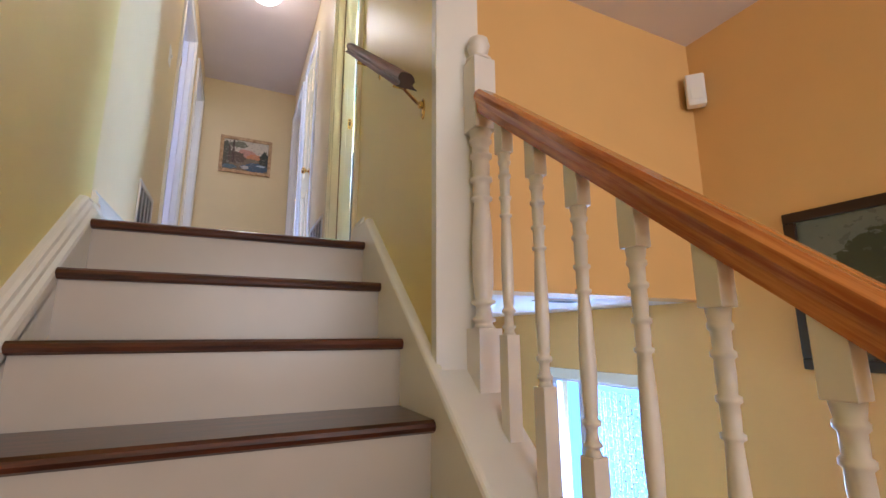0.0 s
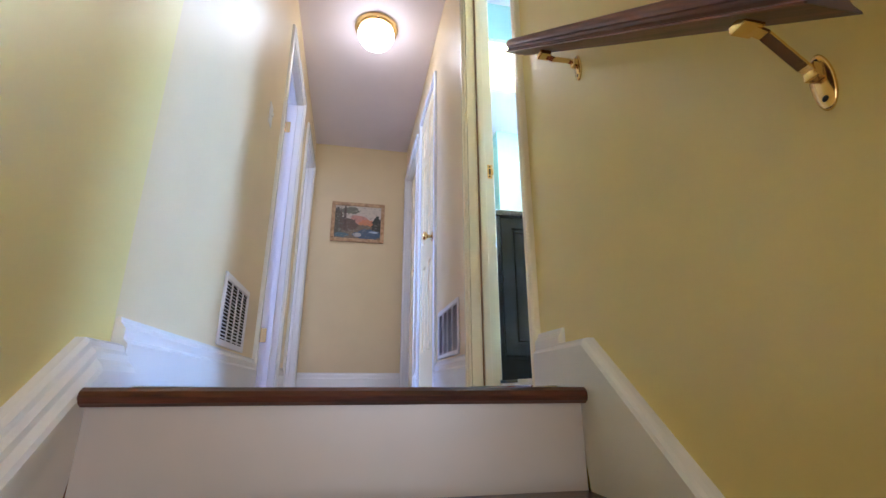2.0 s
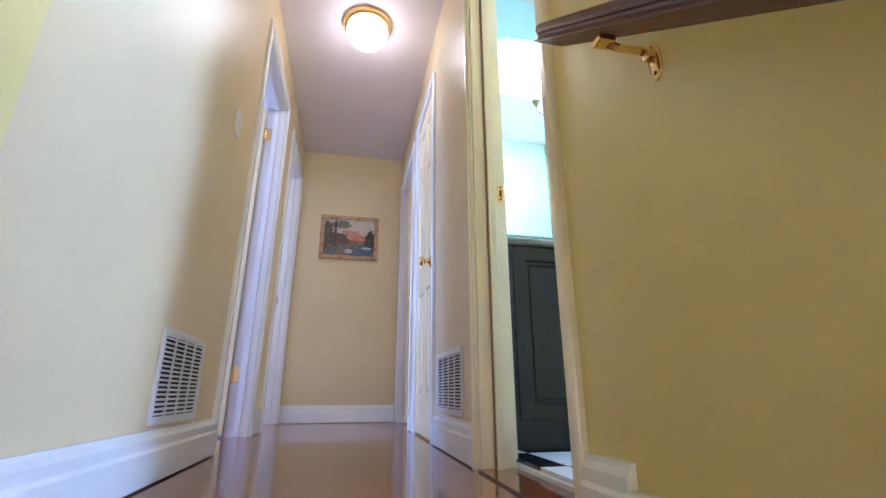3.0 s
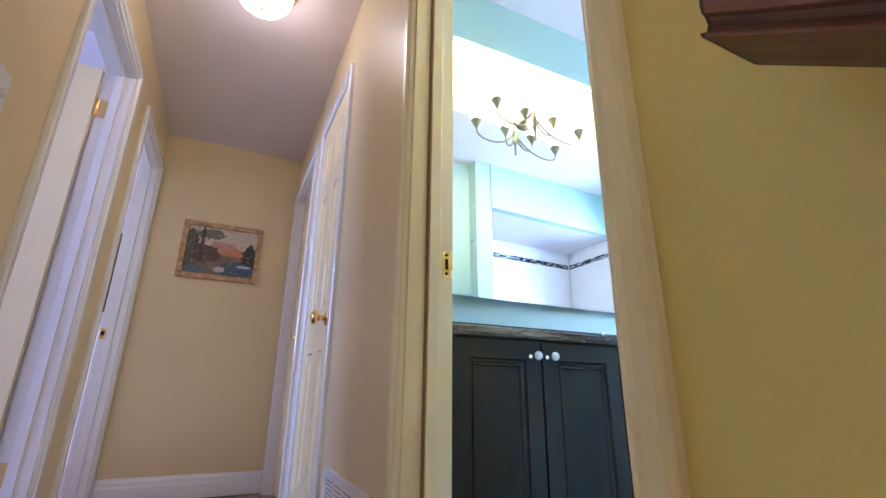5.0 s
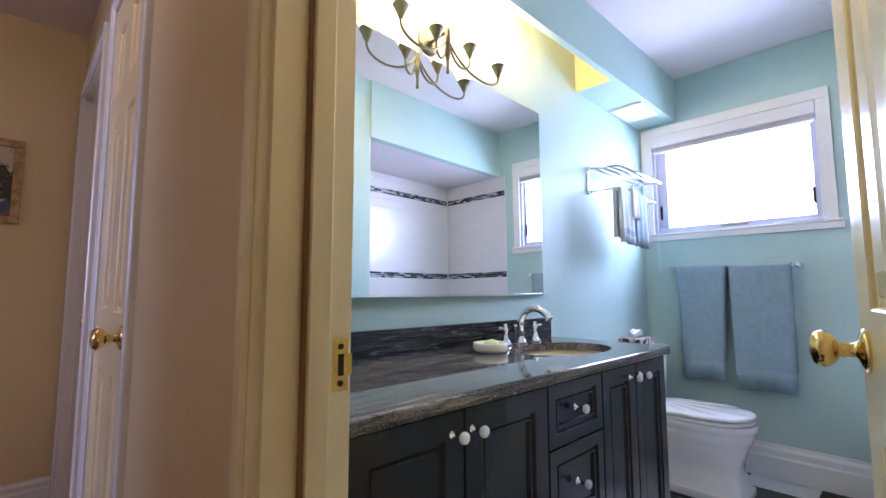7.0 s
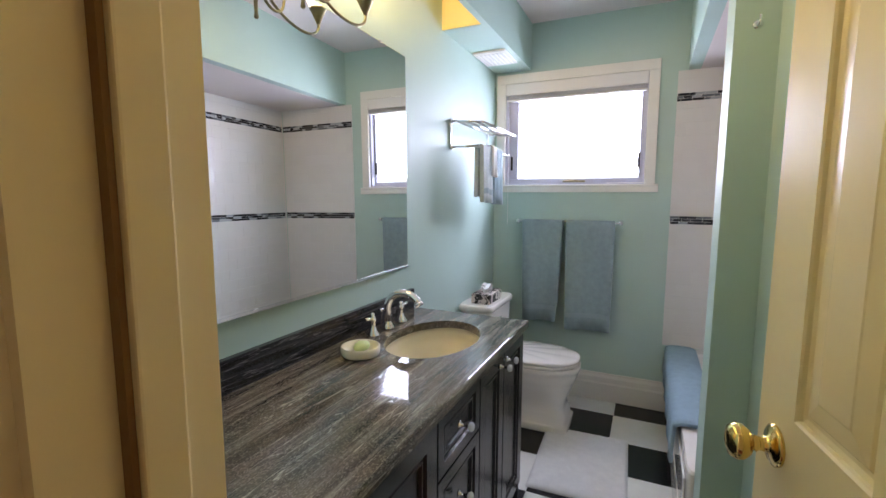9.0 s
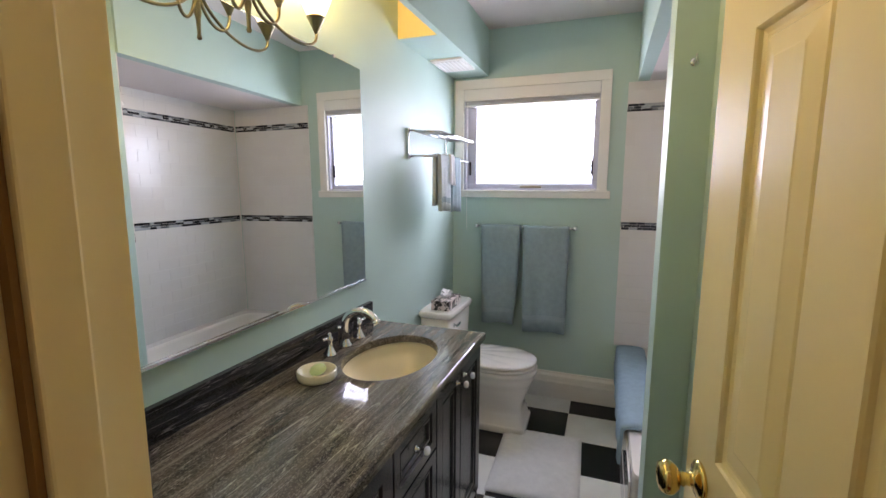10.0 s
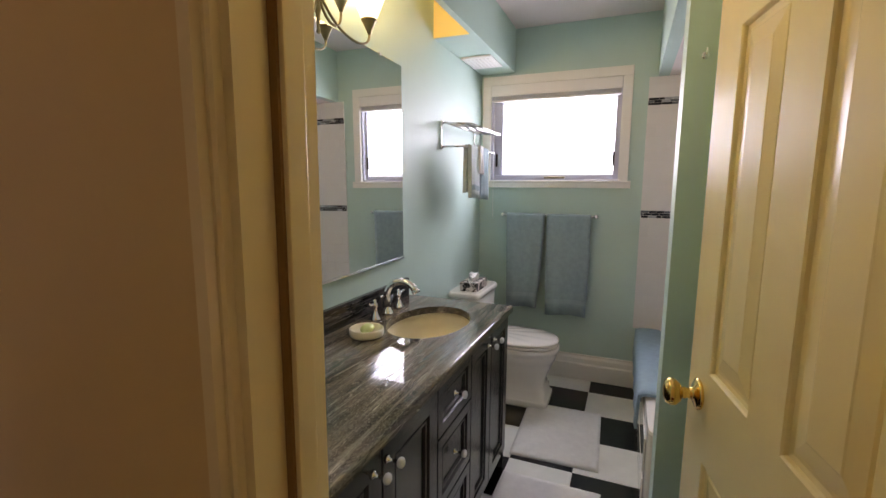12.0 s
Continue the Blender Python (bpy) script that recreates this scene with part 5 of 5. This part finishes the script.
def loft(bm, rings, seg=32):
    """Stacked rounded outlines: (cx, cy, half width, half length, z, squareness)."""
    vv = []
    for cx, cy, a, b, z, q in rings:
        ring = []
        for i in range(seg):
            t = i * math.tau / seg
            c, s_ = math.cos(t), math.sin(t)
            e = 2 / q
            ring.append(bm.verts.new((cx + a * math.copysign(abs(c) ** e, c), cy + b * math.copysign(abs(s_) ** e, s_), z)))
        vv.append(ring)
    for r0, r1 in zip(vv, vv[1:]):
        for i in range(seg):
            f = bm.faces.new((r0[i], r0[(i + 1) % seg], r1[(i + 1) % seg], r1[i]))
            f.smooth = True
    bm.faces.new(list(reversed(vv[0])))
    bm.faces.new(vv[-1])


bm = B()
loft(bm, [(0, -0.350, 0.132, 0.272, 0.0, 14), (0, -0.350, 0.134, 0.274, 0.006, 14), (0, -0.350, 0.134, 0.274, 0.034, 14), (0, -0.350, 0.130, 0.270, 0.042, 14), (0, -0.350, 0.122, 0.258, 0.046, 12), (0, -0.350, 0.120, 0.256, 0.096, 10), (0, -0.350, 0.110, 0.248, 0.106, 8),
          (0, -0.352, 0.107, 0.242, 0.14, 6), (0, -0.358, 0.116, 0.242, 0.175, 4.5), (0, -0.368, 0.134, 0.248, 0.215, 3.2), (0, -0.375, 0.150, 0.254, 0.25, 2.7), (0, -0.382, 0.154, 0.257, 0.275, 2.5), (0, -0.385, 0.163, 0.262, 0.283, 2.4),
          (0, -0.390, 0.167, 0.265, 0.315, 2.3), (0, -0.393, 0.168, 0.266, 0.332, 2.2), (0, -0.395, 0.176, 0.273, 0.340, 2.2), (0, -0.395, 0.177, 0.274, 0.37, 2.2)])
part("bowl", bm, M_PORC, toilet)
bm = B()
loft(bm, [(0, -0.405, 0.176, 0.250, 0.372, 2.3), (0, -0.405, 0.182, 0.257, 0.378, 2.3), (0, -0.405, 0.182, 0.257, 0.386, 2.3), (0, -0.405, 0.176, 0.250, 0.390, 2.3)])
part("seat", bm, M_PORC, toilet)
bm = B()
loft(bm, [(0, -0.405, 0.178, 0.253, 0.394, 2.3), (0, -0.405, 0.184, 0.259, 0.398, 2.3), (0, -0.405, 0.183, 0.258, 0.408, 2.3), (0, -0.404, 0.172, 0.247, 0.413, 2.3), (0, -0.37, 0.13, 0.18, 0.416, 2.3), (0, -0.30, 0.08, 0.10, 0.418, 2.2), (0, -0.24, 0.02, 0.03, 0.419, 2.0)], 72)
for v in bm.verts:
    if v.co.z > 0.404:
        v.co.z += 0.0032 * abs(math.sin(9.0 * math.atan2(v.co.x, 0.20 - v.co.y - 0.42)))
part("lid", bm, M_PORC, toilet)
bm = B()
loft(bm, [(0, -0.105, 0.185, 0.085, 0.345, 7), (0, -0.105, 0.195, 0.090, 0.36, 7), (0, -0.107, 0.21, 0.097, 0.665, 8)])
part("tank", bm, M_PORC, toilet)
bm = B()
loft(bm, [(0, -0.109, 0.216, 0.101, 0.667, 9), (0, -0.109, 0.222, 0.107, 0.672, 9), (0, -0.109, 0.222, 0.107, 0.690, 9), (0, -0.109, 0.212, 0.098, 0.702, 8)])
part("tank_lid", bm, M_PORC, toilet)
bm = B()
lathe(bm, [(0.012, 0), (0.012, 0.01), (0.006, 0.012), (0.006, 0.02)], pose(-0.15, -0.203, 0.62, 90), 12)
box(bm, -0.155, -0.085, -0.228, -0.218, 0.613, 0.627, 0.003)
part("flush_lever", bm, M_CHROME, toilet, "chrome flush lever")
for sx in (-1, 1):
    bm = B()
    lathe(bm, [(0.012, 0), (0.011, 0.006), (0.006, 0.009), (0, 0.009)], pose(sx * 0.075, -0.17, 0.388), 12)
    part("seat_hinge", bm, M_PORC, toilet)

tis = thing("tissue_box", (2.93, 3.11, BZ + 0.702), "black and white patterned tissue box on the toilet tank", "tissue box")
M_TBOX = grain_mat("patterned_card", lin("1B1412"), lin("DDD2CE"), 0.5, (9, 9, 9), 3, 1.0, bump=0.0, lo=0.50, hi=0.53)
boxpart("carton", -0.11, 0.11, -0.055, 0.055, 0.0, 0.055, M_TBOX, tis, 0.002)
bm = B()
for k, (dx, dy, r, h) in enumerate(((-0.02, 0.0, 0.035, 0.035), (0.02, 0.006, 0.04, 0.045), (0.0, -0.01, 0.03, 0.025))):
    seg = 11
    ring0 = [bm.verts.new((dx + r * 0.5 * math.cos(i * math.tau / seg), dy + r * 0.4 * math.sin(i * math.tau / seg), 0.055)) for i in range(seg)]
    ring1 = [bm.verts.new((dx + r * (0.9 + 0.3 * (i % 2)) * math.cos(i * math.tau / seg), dy + r * (0.7 + 0.2 * (i % 2)) * math.sin(i * math.tau / seg), 0.055 + h * (0.6 + 0.4 * ((i * 7) % 3) / 2))) for i in range(seg)]
    tipv = bm.verts.new((dx, dy, 0.055 + h * 0.9))
    for i in range(seg):
        bm.faces.new((ring0[i], ring0[(i + 1) % seg], ring1[(i + 1) % seg], ring1[i]))
        bm.faces.new((ring1[i], ring1[(i + 1) % seg], tipv))
part("tissue", bm, M_TISSUE, tis, "crumpled white tissues")

# bath tub
tub = thing("bathtub", (0, 0, 0), "white built-in bathtub with a plain apron", "bathtub")
bm = B()
TZ = 0.45
def rr(cx, cy, a, b, z, q, seg=40):
    out = []
    for i in range(seg):
        t = (i + 0.5) * math.tau / seg
        c, s_ = math.cos(t), math.sin(t)
        out.append(bm.verts.new((cx + a * math.copysign(abs(c) ** (2 / q), c), cy + b * math.copysign(abs(s_) ** (2 / q), s_), z)))
    return out
rg = [rr(2.725, 1.794, 0.69, 0.311, BZ, 30), rr(2.725, 1.794, 0.69, 0.311, TZ - 0.01, 30), rr(2.725, 1.794, 0.685, 0.307, TZ, 30), rr(2.725, 1.785, 0.61, 0.235, TZ, 7), rr(2.725, 1.785, 0.60, 0.225, TZ - 0.015, 7), rr(2.725, 1.785, 0.55, 0.19, 0.16, 5), rr(2.725, 1.785, 0.50, 0.16, 0.13, 4)]
for a, b in zip(rg, rg[1:]):
    for i in range(40):
        bm.faces.new((a[i], a[(i + 1) % 40], b[(i + 1) % 40], b[i]))
bm.faces.new(rg[-1])
part("shell", bm, M_PORC, tub)
for k in range(2):
    bm = B()
    box(bm, 2.08, 3.37, 2.105, 2.112, 0.09 + 0.17 * k, 0.23 + 0.17 * k, 0.003)
    part("apron_panel", bm, M_PORC, tub)

tm = thing("tub_towel", (0, 0, 0), "light blue terry towel draped over the tub's edge", "towel")
bm = B()
prof = [(1.985, 0.33), (1.985, 0.445), (1.992, 0.457), (2.02, 0.461), (2.08, 0.461), (2.112, 0.458), (2.122, 0.447), (2.126, 0.36), (2.128, 0.30)]
lo_, hi_ = [], []
for i, x in enumerate(np.linspace(2.34, 3.36, 20)):
    wob = 0.004 * math.sin(i * 1.7)
    lo_.append([bm.verts.new((x, y + wob * (z < 0.44), z)) for y, z in prof])
    hi_.append([bm.verts.new((x, y + (0.012 if y > 2.05 else -0.012) * (z < 0.45) + wob * (z < 0.44), z + (0.013 if z > 0.44 else 0))) for y, z in prof])
for g in (lo_, hi_):
    for a, b in zip(g, g[1:]):
        for j in range(len(prof) - 1):
            bm.faces.new((a[j], a[j + 1], b[j + 1], b[j])).smooth = True
for i in (0, 19):
    for j in range(len(prof) - 1):
        bm.faces.new((lo_[i][j], lo_[i][j + 1], hi_[i][j + 1], hi_[i][j]))
for j in (0, len(prof) - 1):
    for i in range(19):
        bm.faces.new((lo_[i][j], lo_[i + 1][j], hi_[i + 1][j], hi_[i][j]))
part("cloth", bm, M_TUBMAT, tm)

# shower head
sh = thing("shower_head", (2.03, 1.80, 1.93), "white shower head on a short arm at the alcove's end", "shower head")
bm = B()
tube(bm, [(0, 0, 0.02), (0.06, 0, 0.035), (0.12, 0, 0.01), (0.15, 0, -0.02)], 0.008, 10)
part("arm", bm, M_CHROME, sh)
bm = B()
lathe(bm, [(0.012, 0), (0.018, -0.015), (0.045, -0.04), (0.048, -0.055), (0.0, -0.058)], pose(0.15, 0, -0.015, 0, -25), 24)
part("head", bm, M_PLASTIC, sh)

# robe hook
hk = thing("robe_hook", (1.88, 2.034, 1.775), "small chrome robe hook on the mint wall", "hook")
bm = B()
lathe(bm, [(0.012, 0), (0.012, 0.003), (0.006, 0.006)], pose(0, 0, 0, 0, -90), 14)
tube(bm, [(-0.004, 0, 0), (-0.02, 0, -0.012), (-0.03, 0, -0.004), (-0.032, 0, 0.014)], 0.003, 8, up=(0, 1, 0))
part("hook", bm, M_CHROME, hk)

# bath mats
def bath_mat(x0, x1, y0, y1, turn):
    t = thing("bath_mat", ((x0 + x1) / 2, (y0 + y1) / 2, BZ), "off-white cotton bath mat on the checkered floor", "bath mat", "bath mats")
    t.matrix_basis = pose((x0 + x1) / 2, (y0 + y1) / 2, BZ, 0, 0, turn)
    a, b = (x1 - x0) / 2, (y1 - y0) / 2
    bm = B()
    n = 24
    top_, bot_ = [], []
    for i in range(n + 1):
        ra, rb = [], []
        for j in range(n + 1):
            x, y = -a + 2 * a * i / n, -b + 2 * b * j / n
            edge = min(i, n - i, j, n - j)
            h = (0.004, 0.012, 0.014)[min(edge, 2)] + 0.001 * math.sin(i * 2.3) * math.cos(j * 1.9)
            ra.append(bm.verts.new((x, y, h)))
            rb.append(bm.verts.new((x, y, 0.0005)))
        top_.append(ra)
        bot_.append(rb)
    for g in (top_, bot_):
        for r0, r1 in zip(g, g[1:]):
            for j in range(n):
                bm.faces.new((r0[j], r0[j + 1], r1[j + 1], r1[j])).smooth = True
    for i in range(n):
        for g, q in ((0, 0), (n, n)):
            bm.faces.new((top_[i][g], top_[i + 1][g], bot_[i + 1][q], bot_[i][q]))
            bm.faces.new((top_[g][i], top_[g][i + 1], bot_[q][i + 1], bot_[q][i]))
    part("tufted_top", bm, M_BATHMAT, t)


bath_mat(2.35, 2.94, 2.29, 2.72, 2)
bath_mat(1.60, 2.20, 2.26, 2.70, 0)

# bedroom glimpse
wh = thing("wall_hanging", (-0.95, 6.2, 1.6), "narrow black patterned hanging on a bedroom wall", "wall hanging")
boxpart("cloth", -0.35, 0.35, 0.66, 0.69, -0.25, 0.55, M_DARK, wh, 0.002)

# ---- tiles ----
P = 0.305
tile_mesh = {}
floor_bath = bpy.data.objects["floor_bath"]
for i in range(-1, 10):
    for j in range(-5, 4):
        x0, y0 = 3.23 - P * i, 2.395 + P * j
        xa, xb, ya_, yb_ = max(x0, XB + 0.012), min(x0 + P, XW), max(y0, 1.87), min(y0 + P, YN)
        if xb - xa < 0.02 or yb_ - ya_ < 0.02 or (xa > 2.0 and yb_ < 2.05) or (y0 < 1.95 and xa > 1.4):
            continue
        g = 0.0012
        key = (round(xb - xa, 3), round(yb_ - ya_, 3), (i + j) % 2)
        if key not in tile_mesh:
            bm = B()
            box(bm, g, xb - xa - g, g, yb_ - ya_ - g, -0.011, 0.0, 0.001)
            tile_mesh[key] = mesh_of("floor_tile", bm, M_FLOOR_B if (i + j) % 2 else M_FLOOR_W)
        ob = new("floor_tile", tile_mesh[key])
        ob.parent = floor_bath
        ob.matrix_basis = pose(xa, ya_, BZ)


def tile_wall(host, axis, face, sign, a, b, z_lo, z_hi, as_parts):
    """Running-bond wall tiles with two mosaic bands; axis: the way the wall runs."""
    tw, th, g, t = 0.152, 0.0762, 0.0005, 0.0025
    joined, bands = B(), B()
    cache = {}
    mat_bed = B()
    lo_f, hi_f = sorted((face, face + sign * 0.004))
    if axis == "y":
        box(mat_bed, lo_f, hi_f, a, b, z_lo, z_hi)
    else:
        box(mat_bed, a, b, lo_f, hi_f, z_lo, z_hi)
    bed = structure(host, mat_bed, M_GROUT, "grouted wall of white glazed tiles with dark mosaic bands")
    segs = ((z_lo, 1.185), (1.233, 1.885), (1.930, z_hi))
    def put(bm, u0, u1, z0, z1, tt):
        f0, f1 = sorted((face + sign * 0.004, face + sign * (0.004 + tt)))
        if axis == "y":
            box(bm, f0, f1, u0, u1, z0, z1)
        else:
            box(bm, u0, u1, f0, f1, z0, z1)
    for s0, s1 in segs:
        z, row = s0, 0
        while z < s1 - 0.004:
            z1 = min(z + th, s1)
            u = a - (tw / 2 if row % 2 else 0)
            while u < b - 0.003:
                u0, u1 = max(u, a), min(u + tw, b)
                if u1 - u0 > 0.006:
                    if as_parts:
                        key = (round(u1 - u0, 3), round(z1 - z, 3))
                        if key not in cache:
                            bm = B()
                            f0, f1 = sorted((sign * 0.004, sign * (0.004 + t)))
                            if axis == "y":
                                box(bm, f0, f1, g, u1 - u0 - g, g, z1 - z - g)
                            else:
                                box(bm, g, u1 - u0 - g, f0, f1, g, z1 - z - g)
                            cache[key] = mesh_of("tile", bm, M_TILE_W)
                        ob = new("tile", cache[key])
                        ob.parent = bed
                        ob.matrix_basis = pose(face, u0, z) if axis == "y" else pose(u0, face, z)
                    else:
                        put(joined, u0 + g, u1 - g, z + g, z1 - g, t)
                u += tw
            z, row = z1, row + 1
    rng = random.Random(int(face * 1000))
    mosaics = [B(), B(), B()]
    for s0, s1 in ((1.185, 1.233), (1.885, 1.930)):
        for r in range(3):
            z0, z1 = s0 + (s1 - s0) * r / 3, s0 + (s1 - s0) * (r + 1) / 3
            u = a
            while u < b - 0.004:
                u1 = min(u + rng.choice((0.03, 0.045, 0.06)), b)
                put(mosaics[rng.choice((0, 0, 1, 2))], u + 0.0008, u1 - 0.0008, z0 + 0.0008, z1 - 0.0008, t)
                u = u1
    for bm, m_ in zip(mosaics, (M_MOS_D, M_MOS_G, M_MOS_L)):
        tagged(part("mosaic", bm, m_, bed, "slim glass mosaic pieces"), kind="stuff")
    if not as_parts:
        tagged(part("tiles", joined, M_TILE_W, bed, "white glazed subway tiles"), kind="stuff")
    else:
        joined.free()


M_MOS_D = mat("dark_glass_mosaic", lin("26282C"), 0.12, var=0.1, rand=0)
M_MOS_G = mat("grey_glass_mosaic", lin("6A7076"), 0.12, var=0.1, rand=0)
M_MOS_L = mat("pale_glass_mosaic", lin("A5ABAF"), 0.12, var=0.1, rand=0)
tile_wall("tile_wall_window", "y", XW, -1, 1.487, 2.15, TZ, 2.055, True)
tile_wall("tile_wall_back", "x", 1.475, 1, 2.035, 3.405, TZ, 2.055, True)
tile_wall("tile_wall_partition", "y", 2.02, 1, 1.487, 2.083, TZ, 2.055, False)
